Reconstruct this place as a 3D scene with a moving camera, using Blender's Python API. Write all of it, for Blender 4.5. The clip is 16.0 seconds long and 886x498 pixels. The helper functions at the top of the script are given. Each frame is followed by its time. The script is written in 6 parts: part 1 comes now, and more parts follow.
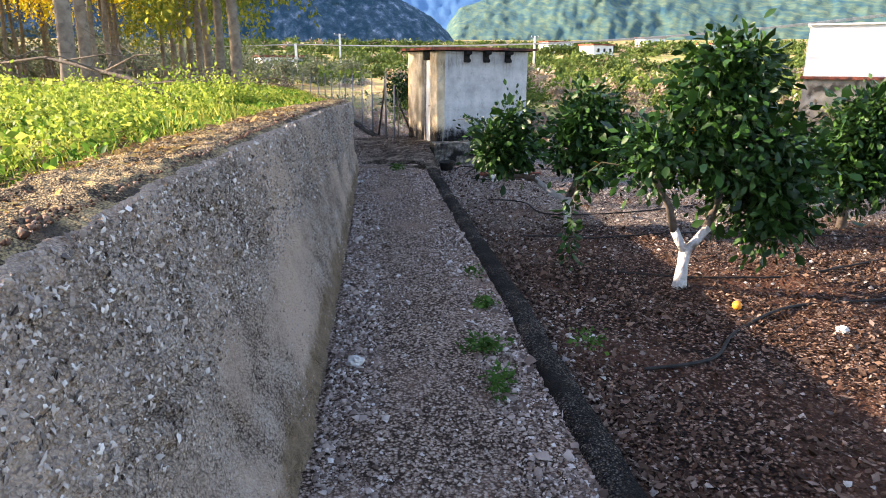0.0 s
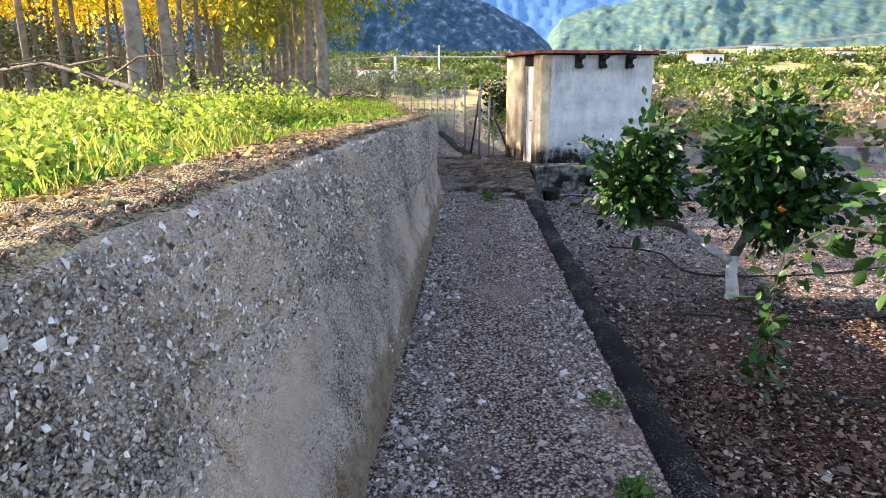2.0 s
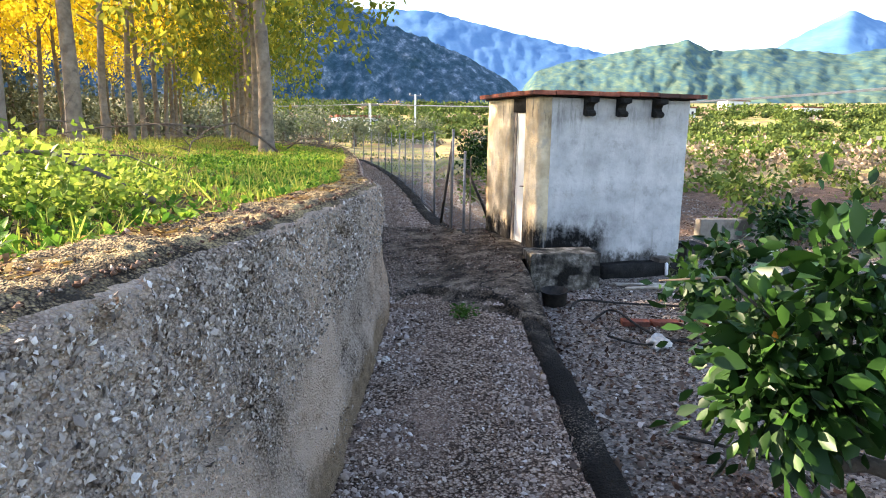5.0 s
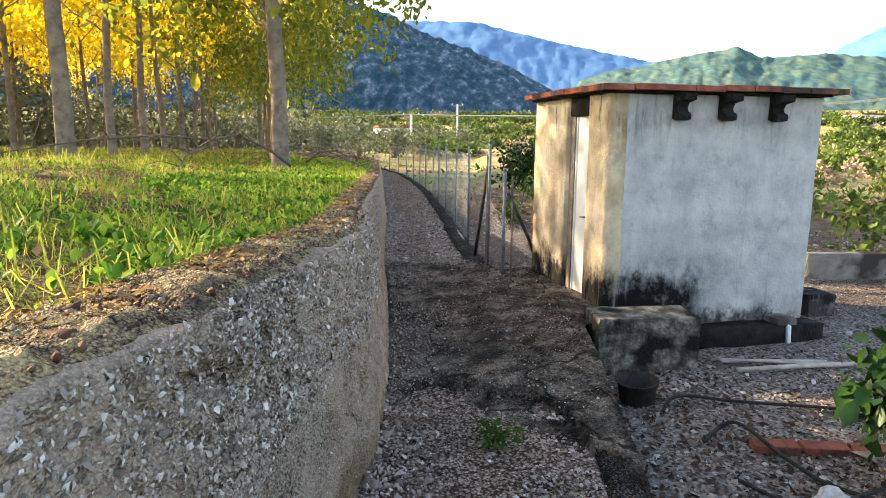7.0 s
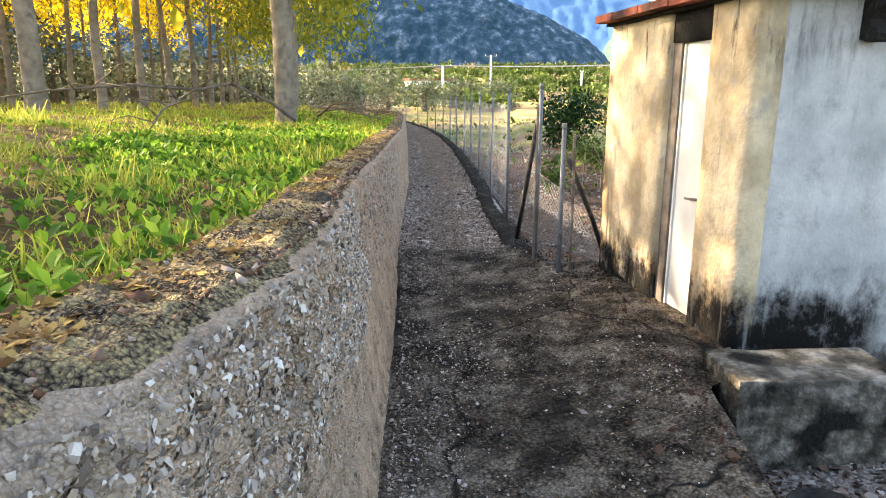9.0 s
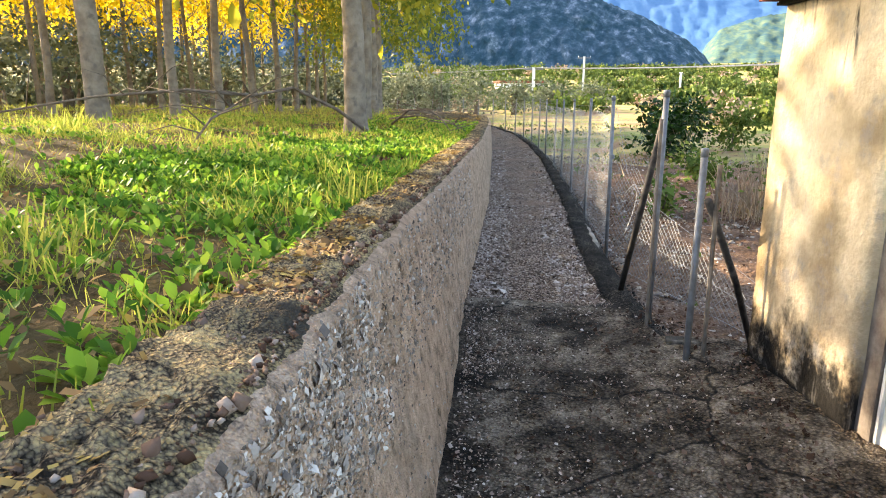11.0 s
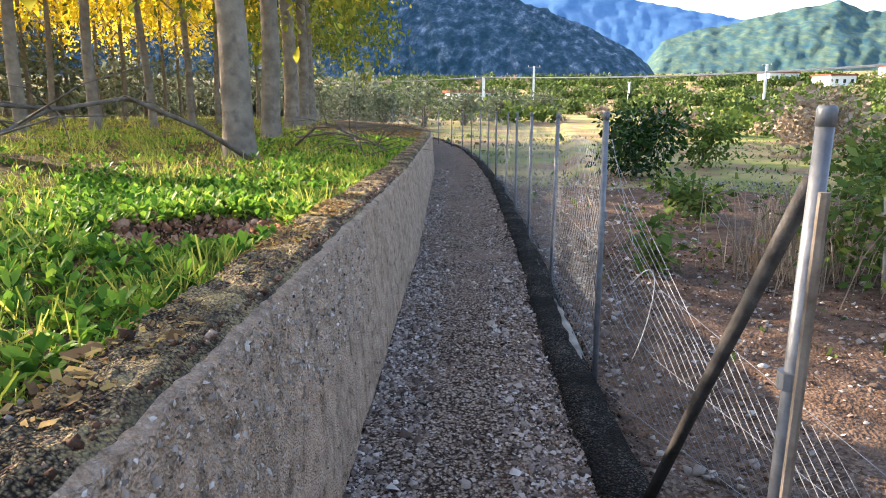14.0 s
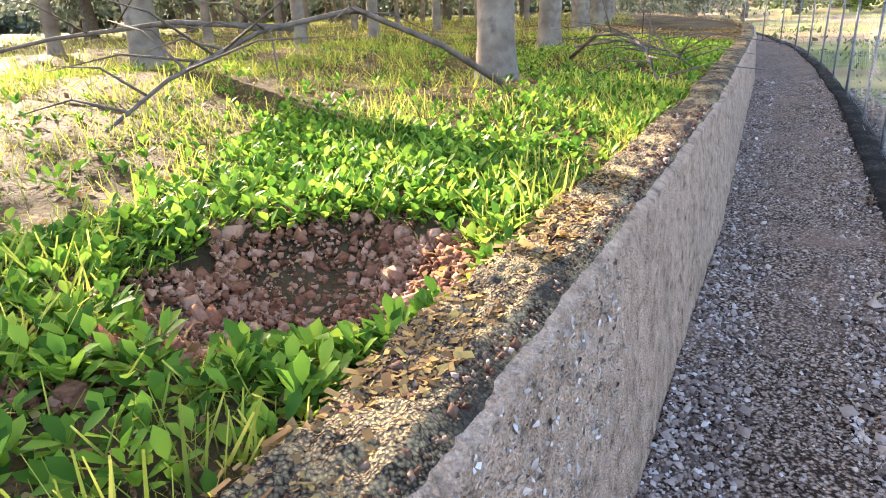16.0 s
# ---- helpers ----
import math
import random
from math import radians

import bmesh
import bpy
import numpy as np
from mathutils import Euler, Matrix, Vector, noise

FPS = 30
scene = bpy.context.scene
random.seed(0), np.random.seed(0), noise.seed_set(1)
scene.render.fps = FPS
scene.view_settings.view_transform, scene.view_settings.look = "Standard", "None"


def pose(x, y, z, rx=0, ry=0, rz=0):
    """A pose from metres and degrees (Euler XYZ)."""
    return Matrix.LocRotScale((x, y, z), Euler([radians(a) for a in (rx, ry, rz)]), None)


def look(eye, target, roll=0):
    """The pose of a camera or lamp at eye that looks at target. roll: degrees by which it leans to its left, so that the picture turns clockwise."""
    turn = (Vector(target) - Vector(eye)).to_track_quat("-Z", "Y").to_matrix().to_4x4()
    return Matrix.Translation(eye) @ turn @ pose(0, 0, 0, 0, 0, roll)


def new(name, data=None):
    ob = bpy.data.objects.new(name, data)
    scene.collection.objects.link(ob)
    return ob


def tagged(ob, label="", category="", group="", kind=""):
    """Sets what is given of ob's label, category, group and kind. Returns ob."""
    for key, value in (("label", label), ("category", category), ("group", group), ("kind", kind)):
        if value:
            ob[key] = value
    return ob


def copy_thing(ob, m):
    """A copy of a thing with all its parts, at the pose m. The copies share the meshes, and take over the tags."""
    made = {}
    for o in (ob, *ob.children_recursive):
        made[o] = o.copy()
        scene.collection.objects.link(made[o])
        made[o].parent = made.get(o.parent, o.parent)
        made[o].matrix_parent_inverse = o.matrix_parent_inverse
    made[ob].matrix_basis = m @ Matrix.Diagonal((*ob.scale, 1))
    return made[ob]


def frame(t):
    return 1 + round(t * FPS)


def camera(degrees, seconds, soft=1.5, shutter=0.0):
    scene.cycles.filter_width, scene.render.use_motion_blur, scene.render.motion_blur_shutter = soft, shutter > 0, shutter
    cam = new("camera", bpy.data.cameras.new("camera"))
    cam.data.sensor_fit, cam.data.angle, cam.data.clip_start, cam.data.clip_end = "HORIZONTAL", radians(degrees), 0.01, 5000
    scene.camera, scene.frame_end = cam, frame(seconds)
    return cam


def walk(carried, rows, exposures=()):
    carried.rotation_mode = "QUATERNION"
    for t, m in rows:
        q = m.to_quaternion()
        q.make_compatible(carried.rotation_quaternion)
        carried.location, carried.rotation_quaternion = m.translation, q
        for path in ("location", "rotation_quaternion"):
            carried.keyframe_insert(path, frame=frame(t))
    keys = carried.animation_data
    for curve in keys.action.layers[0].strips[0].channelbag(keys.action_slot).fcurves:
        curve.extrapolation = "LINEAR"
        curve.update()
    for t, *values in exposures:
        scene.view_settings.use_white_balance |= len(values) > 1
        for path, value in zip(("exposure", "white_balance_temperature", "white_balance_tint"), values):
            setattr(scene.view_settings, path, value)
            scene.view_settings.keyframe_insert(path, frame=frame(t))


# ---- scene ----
cam = camera(68.0, 16.0, 1.0)
PATH = [
    (0, (0.096, -2.418, 1.677), (0.329, -0.506, 1.139), 0.4),
    (0.5, (0.18, -1.907, 1.678), (0.379, 0.035, 1.241), 0.6),
    (1, (0.142, -1.356, 1.619), (0.24, 0.559, 1.052), -0.3),
    (1.5, (0.24, -0.873, 1.618), (0.389, 1.06, 1.126), 0.6),
    (2, (0.237, -0.345, 1.612), (0.187, 1.589, 1.105), -0.1),
    (2.5, (0.215, 0.163, 1.636), (0.287, 2.102, 1.15), 0.5),
    (3, (0.334, 0.65, 1.637), (0.348, 2.598, 1.18), 0.4),
    (3.5, (0.258, 1.21, 1.546), (0.192, 3.098, 0.889), -0.3),
    (4, (0.309, 1.688, 1.591), (0.395, 3.631, 1.125), 0.9),
    (4.2, (0.373, 1.876, 1.626), (0.462, 3.85, 1.32), 1.0),
    (6.3, (0.395, 4.289, 1.57), (0.296, 6.224, 1.074), -0.0),
    (6.5, (0.427, 4.444, 1.595), (0.406, 6.393, 1.144), 0.6),
    (7, (0.5, 4.883, 1.602), (0.393, 6.851, 1.262), 0.5),
    (7.5, (0.448, 5.375, 1.558), (0.303, 7.319, 1.11), -0.1),
    (8, (0.494, 5.847, 1.551), (0.478, 7.794, 1.092), 0.6),
    (8.5, (0.48, 6.3, 1.552), (0.291, 8.245, 1.124), 0.2),
    (8.7, (0.432, 6.518, 1.522), (0.231, 8.453, 1.06), 0.1),
    (10.8, (0.308, 8.032, 1.531), (-0.041, 9.937, 1.033), 0.7),
    (11, (0.275, 8.198, 1.555), (-0.183, 10.088, 1.087), 0.0),
    (11.5, (0.182, 8.678, 1.54), (-0.178, 10.624, 1.25), 0.3),
    (12, (0.254, 9.109, 1.558), (0.138, 11.097, 1.378), 0.9),
    (12.5, (0.228, 9.498, 1.602), (-0.065, 11.472, 1.473), 0.6),
    (13, (0.121, 9.946, 1.625), (-0.144, 11.922, 1.47), 0.5),
    (13.5, (0.164, 10.403, 1.605), (-0.072, 12.367, 1.305), 0.6),
    (14, (0.076, 10.842, 1.571), (-0.246, 12.766, 1.13), 0.0),
    (14.5, (0.019, 11.328, 1.592), (-0.089, 13.27, 1.125), 0.5),
    (15, (0.016, 11.758, 1.64), (-0.431, 13.607, 1.023), -0.0),
    (15.5, (-0.198, 12.156, 1.605), (-1.02, 13.842, 0.912), -1.6),
    (16, (-0.343, 12.544, 1.634), (-1.424, 14.07, 0.924), -2.8),
]
EXPOSURES = [(0, 2.1, 6900, 22), (0.5, 2.55, 6900, 22), (1, 2.35, 6900, 22), (2, 2.35, 6800, 21), (3.5, 2.35, 6800, 22), (4, 2.6, 6700, 21), (6.5, 1.85, 7500, 16), (7, 2.2, 7600, 15), (7.5, 2.25, 7700, 16), (8.6, 2.6, 7700, 16), (11.5, 2.5, 7300, 15), (12, 2.15, 6800, 14), (13, 2.0, 6600, 15), (14.5, 2.5, 6500, 22), (15, 2.9, 6100, 26), (16, 2.85, 6600, 22)]
walk(cam, [(t, look(eye, target, roll)) for t, eye, target, roll in PATH], EXPOSURES)

# ---- light ----
SUN_AZ, SUN_EL = radians(-72), radians(21.5)   # azimuth from +y towards +x
SUN_DIR = Vector((math.sin(SUN_AZ) * math.cos(SUN_EL), math.cos(SUN_AZ) * math.cos(SUN_EL), math.sin(SUN_EL)))
world = bpy.data.worlds.new("sky_world")
scene.world = world
world.use_nodes = True
wn = world.node_tree
wn.nodes.clear()
sky = wn.nodes.new("ShaderNodeTexSky")
sky.sky_type, sky.sun_disc = "NISHITA", False
sky.sun_elevation, sky.sun_rotation = SUN_EL, SUN_AZ
sky.air_density, sky.dust_density, sky.ozone_density = 1.0, 1.2, 1.5
bgn, won = wn.nodes.new("ShaderNodeBackground"), wn.nodes.new("ShaderNodeOutputWorld")
bgn.inputs["Strength"].default_value = 0.15
wn.links.new(sky.outputs[0], bgn.inputs[0])
wn.links.new(bgn.outputs[0], won.inputs[0])
sun = new("sun", bpy.data.lights.new("sun", "SUN"))
sun.data.energy, sun.data.angle, sun.data.color = 4.9, radians(0.53), (1.0, 0.87, 0.66)
sun.matrix_world = look(SUN_DIR * 50, (0, 0, 0))

rng = np.random.default_rng(7)


# ---- materials ----
def material(name, ramp, scale=4.0, detail=6.0, rough=0.85, metal=0.0, bump=0.4, bump_scale=30.0, fine=None, spot=None, spot_scale=1.0, spot_at=(0.5, 0.62),
             vor=0.0, vor_scale=60.0, island=0.0, objrand=0.0, translucent=0.0, spec=0.07, bump_dist=0.02, emit=0.0, coord=None):
    """A surface with broad and fine colour variation, an optional stain colour and relief. ramp: list of (position, (r, g, b))."""
    m = bpy.data.materials.new(name)
    m.use_nodes = True
    nt = m.node_tree
    N, L = nt.nodes, nt.links
    bsdf, out = N["Principled BSDF"], N["Material Output"]
    tc = N.new("ShaderNodeTexCoord")
    if coord:
        mp = N.new("ShaderNodeMapping")
        mp.inputs["Scale"].default_value = coord
        L.new(tc.outputs["Object"], mp.inputs[0])
        tc = mp
    at = tc.outputs[0] if coord else tc.outputs["Object"]
    n1 = N.new("ShaderNodeTexNoise")
    n1.inputs["Scale"].default_value, n1.inputs["Detail"].default_value, n1.inputs["Roughness"].default_value = scale, detail, 0.65
    L.new(at, n1.inputs["Vector"])
    fac = n1.outputs[0]
    if vor:
        v = N.new("ShaderNodeTexVoronoi")
        v.inputs["Scale"].default_value = vor_scale
        nw = N.new("ShaderNodeTexNoise")
        nw.inputs["Scale"].default_value, nw.inputs["Detail"].default_value = vor_scale * 0.8, 3
        L.new(at, nw.inputs["Vector"])
        wv = N.new("ShaderNodeVectorMath")
        wv.operation = "MULTIPLY_ADD"
        wv.inputs[1].default_value = (1.1 / vor_scale,) * 3
        L.new(nw.outputs["Color"], wv.inputs[0])
        L.new(at, wv.inputs[2])
        L.new(wv.outputs[0], v.inputs["Vector"])
        # Colour darkens towards cell edges: shade between stones, put into the albedo.
        gap_shade = N.new("ShaderNodeMath")
        gap_shade.operation = "MULTIPLY_ADD"
        gap_shade.inputs[1].default_value, gap_shade.inputs[2].default_value = -1.35, 0.5
        L.new(v.outputs["Distance"], gap_shade.inputs[0])
        cell = N.new("ShaderNodeMath")
        cell.operation = "ADD"
        L.new(v.outputs["Color"], cell.inputs[0])
        L.new(gap_shade.outputs[0], cell.inputs[1])
        mx = N.new("ShaderNodeMix")
        mx.inputs[0].default_value = vor
        L.new(fac, mx.inputs[2])
        L.new(cell.outputs[0], mx.inputs[3])
        fac = mx.outputs[0]
    if island or objrand:
        src = N.new("ShaderNodeNewGeometry").outputs["Random Per Island"] if island else N.new("ShaderNodeObjectInfo").outputs["Random"]
        mx = N.new("ShaderNodeMix")
        mx.inputs[0].default_value = island or objrand
        L.new(fac, mx.inputs[2])
        L.new(src, mx.inputs[3])
        fac = mx.outputs[0]
    cr = N.new("ShaderNodeValToRGB")
    els = cr.color_ramp.elements
    while len(els) < len(ramp):
        els.new(0.5)
    for e, (p, c) in zip(els, ramp):
        e.position, e.color = p, (*c, 1)
    L.new(fac, cr.inputs[0])
    col = cr.outputs[0]
    if spot:
        n2 = N.new("ShaderNodeTexNoise")
        n2.inputs["Scale"].default_value, n2.inputs["Detail"].default_value = spot_scale, 8
        L.new(at, n2.inputs["Vector"])
        mr = N.new("ShaderNodeMapRange")
        mr.inputs[1].default_value, mr.inputs[2].default_value = spot_at
        L.new(n2.outputs[0], mr.inputs[0])
        mx = N.new("ShaderNodeMix")
        mx.data_type = "RGBA"
        L.new(mr.outputs[0], mx.inputs[0])
        L.new(col, mx.inputs[6])
        mx.inputs[7].default_value = (*spot, 1)
        col = mx.outputs[2]
    L.new(col, bsdf.inputs["Base Color"])
    bsdf.inputs["Roughness"].default_value, bsdf.inputs["Metallic"].default_value = rough, metal
    bsdf.inputs["Specular IOR Level"].default_value = spec
    if bump:
        n3 = N.new("ShaderNodeTexNoise")
        n3.inputs["Scale"].default_value, n3.inputs["Detail"].default_value = bump_scale, 8
        L.new(at, n3.inputs["Vector"])
        h = n3.outputs[0]
        if vor:
            mx = N.new("ShaderNodeMix")
            mx.inputs[0].default_value = 0.5
            L.new(h, mx.inputs[2])
            L.new(v.outputs["Distance"], mx.inputs[3])
            h = mx.outputs[0]
        b = N.new("ShaderNodeBump")
        b.inputs["Strength"].default_value, b.inputs["Distance"].default_value = bump, bump_dist
        L.new(h, b.inputs["Height"])
        L.new(b.outputs[0], bsdf.inputs["Normal"])
    # Surface glows in its own colour; the mountains use it as distance haze.
    if emit:
        L.new(col, bsdf.inputs["Emission Color"])
        bsdf.inputs["Emission Strength"].default_value = emit
    if translucent:
        tr = N.new("ShaderNodeBsdfTranslucent")
        L.new(col, tr.inputs[0])
        ms = N.new("ShaderNodeMixShader")
        ms.inputs[0].default_value = translucent
        L.new(bsdf.outputs[0], ms.inputs[1])
        L.new(tr.outputs[0], ms.inputs[2])
        L.new(ms.outputs[0], out.inputs[0])
    return m


M = {}
M["gravel"] = material("gravel_bed", [(0.18, (0.04, 0.026, 0.018)), (0.42, (0.23, 0.155, 0.112)), (0.8, (0.5, 0.4, 0.32))], 3, vor=0.7, vor_scale=62, bump=1.0, bump_scale=90, spot=(0.26, 0.17, 0.125), spot_scale=1.3, spot_at=(0.5, 0.75), bump_dist=0.03)
M["stones"] = material("gravel_stones", [(0.0, (0.04, 0.028, 0.022)), (0.35, (0.21, 0.15, 0.118)), (0.75, (0.42, 0.335, 0.275)), (1.0, (0.7, 0.64, 0.58))], 20, island=0.85, bump=0.3, bump_scale=120)
M["wall"] = material("rough_cast_wall", [(0.22, (0.035, 0.026, 0.02)), (0.36, (0.22, 0.168, 0.128)), (0.52, (0.44, 0.35, 0.275)), (0.85, (0.64, 0.55, 0.465))], 3.4, detail=12, vor=0.3, vor_scale=110, bump=1.0, bump_scale=75, spot=(0.53, 0.4, 0.3), spot_scale=1.1, spot_at=(0.44, 0.6), bump_dist=0.035)
M["wall_top"] = material("mossy_wall_top", [(0.35, (0.03, 0.024, 0.018)), (0.46, (0.2, 0.155, 0.1)), (0.56, (0.42, 0.32, 0.165)), (0.7, (0.6, 0.46, 0.23))], 7, detail=12, vor=0.2, vor_scale=130, bump=1.0, bump_scale=80, spot=(0.07, 0.06, 0.047), spot_scale=2.6, spot_at=(0.54, 0.68), bump_dist=0.03)
M["kerb"] = material("dark_concrete", [(0.3, (0.01, 0.009, 0.008)), (0.5, (0.045, 0.038, 0.032)), (0.72, (0.22, 0.19, 0.155))], 4, bump=1.0, bump_scale=60, vor=0.4, vor_scale=100, spot=(0.018, 0.016, 0.014), spot_scale=2.2, spot_at=(0.46, 0.6), bump_dist=0.04)
M["slab"] = material("stained_concrete", [(0.34, (0.012, 0.01, 0.008)), (0.47, (0.1, 0.078, 0.058)), (0.6, (0.27, 0.223, 0.17)), (0.75, (0.46, 0.4, 0.325))], 5.0, detail=15, bump=1.0, bump_scale=40, spot=(0.016, 0.0135, 0.011), spot_scale=2.0, spot_at=(0.49, 0.66), vor=0.14, vor_scale=75, bump_dist=0.035)
M["soil"] = material("orchard_soil", [(0.2, (0.012, 0.007, 0.005)), (0.42, (0.05, 0.026, 0.017)), (0.62, (0.14, 0.08, 0.055)), (0.85, (0.34, 0.25, 0.19))], 1.2, vor=0.7, vor_scale=45, bump=1.0, bump_scale=60, spot=(0.085, 0.04, 0.025), spot_scale=0.6, spot_at=(0.48, 0.68), bump_dist=0.04)
M["earth"] = material("terrace_earth", [(0.25, (0.025, 0.018, 0.009)), (0.5, (0.07, 0.05, 0.024)), (0.75, (0.13, 0.11, 0.04))], 1.4, detail=10, bump=1.0, bump_scale=40, spot=(0.13, 0.09, 0.05), spot_scale=0.8, spot_at=(0.55, 0.7))
M["red_soil"] = material("dug_red_soil", [(0.2, (0.1, 0.042, 0.022)), (0.5, (0.25, 0.115, 0.062)), (0.8, (0.46, 0.28, 0.18))], 8, island=0.5, bump=1.0, bump_scale=35)
M["mould"] = material("black_mottle", [(0.3, (0.006, 0.006, 0.006)), (0.6, (0.025, 0.024, 0.022)), (0.85, (0.12, 0.115, 0.105))], 9, detail=10, bump=0.8, bump_scale=60)
M["tile"] = material("terracotta", [(0.3, (0.12, 0.04, 0.028)), (0.55, (0.3, 0.095, 0.06)), (0.85, (0.44, 0.2, 0.135))], 6, detail=10, bump=0.6, bump_scale=60, spot=(0.07, 0.04, 0.034), spot_scale=4, spot_at=(0.46, 0.62))
M["door"] = material("painted_metal_door", [(0.3, (0.5, 0.49, 0.45)), (0.7, (0.62, 0.61, 0.57))], 3, rough=0.5, bump=0.05, spot=(0.4, 0.33, 0.25), spot_scale=5, spot_at=(0.66, 0.75), spec=0.35)
M["galv"] = material("galvanised_steel", [(0.3, (0.1, 0.106, 0.114)), (0.7, (0.21, 0.22, 0.235))], 14, rough=0.55, metal=0.4, bump=0.1, bump_scale=80, spec=0.3)
M["rust"] = material("weathered_steel", [(0.3, (0.1, 0.08, 0.065)), (0.7, (0.24, 0.21, 0.18))], 10, rough=0.7, metal=0.3, bump=0.3)
M["bark"] = material("smooth_bark", [(0.25, (0.09, 0.07, 0.052)), (0.5, (0.19, 0.155, 0.12)), (0.8, (0.32, 0.275, 0.22))], 3.5, bump=0.6, bump_scale=18, spot=(0.13, 0.11, 0.09), spot_scale=6, spot_at=(0.56, 0.68))
M["orange_bark"] = material("orange_bark", [(0.3, (0.07, 0.055, 0.045)), (0.7, (0.17, 0.14, 0.11))], 12, bump=0.7, bump_scale=40)
M["lime"] = material("limewashed_bark", [(0.3, (0.27, 0.255, 0.23)), (0.5, (0.46, 0.44, 0.41)), (0.7, (0.6, 0.58, 0.54))], 14, bump=1.0, bump_scale=40, spot=(0.13, 0.1, 0.075), spot_scale=7, spot_at=(0.56, 0.66))
M["yellow_leaf"] = material("autumn_leaf", [(0.0, (0.36, 0.36, 0.03)), (0.3, (0.66, 0.52, 0.03)), (0.7, (0.85, 0.62, 0.035)), (1.0, (0.9, 0.72, 0.08))], 0.6, island=0.55, bump=0, rough=0.6, translucent=0.7)
M["green_leaf"] = material("turning_leaf", [(0.0, (0.07, 0.11, 0.02)), (0.4, (0.15, 0.19, 0.03)), (0.75, (0.3, 0.28, 0.03)), (1.0, (0.5, 0.4, 0.04))], 0.6, island=0.6, bump=0, rough=0.6, translucent=0.5)
M["citrus_leaf"] = material("citrus_leaf", [(0.0, (0.005, 0.017, 0.004)), (0.5, (0.014, 0.044, 0.008)), (0.85, (0.034, 0.09, 0.014)), (1.0, (0.1, 0.17, 0.026))], 2, island=0.7, bump=0, rough=0.4, translucent=0.1, spec=0.2)
M["olive_leaf"] = material("olive_foliage", [(0.0, (0.045, 0.06, 0.03)), (0.5, (0.12, 0.14, 0.085)), (1.0, (0.24, 0.26, 0.18))], 1, island=0.6, bump=0, rough=0.6, translucent=0.25)
M["shrub_leaf"] = material("shrub_foliage", [(0.0, (0.03, 0.055, 0.014)), (0.5, (0.09, 0.14, 0.03)), (1.0, (0.27, 0.3, 0.07))], 0.3, island=0.5, bump=0, rough=0.7, translucent=0.2)
M["weed"] = material("weed_leaf", [(0.0, (0.014, 0.048, 0.007)), (0.35, (0.057, 0.15, 0.018)), (0.65, (0.18, 0.33, 0.035)), (1.0, (0.47, 0.54, 0.08))], 1.6, island=0.6, bump=0, rough=0.5, translucent=0.45)
M["grass"] = material("grass_blade", [(0.0, (0.065, 0.1, 0.016)), (0.45, (0.22, 0.27, 0.042)), (0.8, (0.5, 0.47, 0.1)), (1.0, (0.64, 0.5, 0.2))], 0.9, island=0.55, bump=0, rough=0.6, translucent=0.45)
M["dry"] = material("dry_stalks", [(0.0, (0.16, 0.11, 0.07)), (0.6, (0.35, 0.27, 0.19)), (1.0, (0.5, 0.42, 0.32))], 2, island=0.6, bump=0, rough=0.9, translucent=0.1)
# Shaded slope and blue haze are put into the ramp; emit adds haze glow.
M["rock"] = material("hazed_mountain_side", [(0.36, (0.012, 0.04, 0.058)), (0.49, (0.024, 0.058, 0.082)), (0.58, (0.065, 0.105, 0.14)), (0.7, (0.22, 0.27, 0.33))], 0.11, detail=15, emit=0.045, bump=1.0, bump_scale=0.05, bump_dist=14, coord=(1.0, 0.25, 0.8))
M["hose"] = material("black_hose", [(0.3, (0.015, 0.015, 0.015)), (0.7, (0.045, 0.04, 0.035))], 20, rough=0.6, bump=0.1)
M["concrete"] = material("old_concrete", [(0.25, (0.16, 0.145, 0.12)), (0.5, (0.28, 0.25, 0.21)), (0.75, (0.42, 0.38, 0.32))], 3, bump=0.6, bump_scale=40, spot=(0.07, 0.06, 0.05), spot_scale=2.2)
M["white"] = material("white_paint", [(0.3, (0.66, 0.65, 0.62)), (0.7, (0.8, 0.79, 0.77))], 1, bump=0.05)
M["plastic"] = material("white_plastic", [(0.3, (0.6, 0.6, 0.6)), (0.7, (0.78, 0.78, 0.77))], 8, bump=0.05, rough=0.4, spec=0.35)
M["fruit"] = material("orange_peel", [(0.3, (0.75, 0.22, 0.02)), (0.7, (0.85, 0.32, 0.03))], 5, bump=0.2, bump_scale=200, rough=0.45, spec=0.35)
M["wire"] = material("galvanised_wire", [(0.3, (0.2, 0.205, 0.21)), (0.7, (0.32, 0.325, 0.33))], 10, rough=0.5, metal=0.3, bump=0, spec=0.3)


# ---- mesh helpers ----
def mesh_from(name, verts, faces, mat, smooth=False):
    me = bpy.data.meshes.new(name)
    me.from_pydata([tuple(v) for v in verts], [], [tuple(f) for f in faces])
    me.materials.append(mat)
    if smooth:
        me.polygons.foreach_set("use_smooth", [True] * len(me.polygons))
    return me


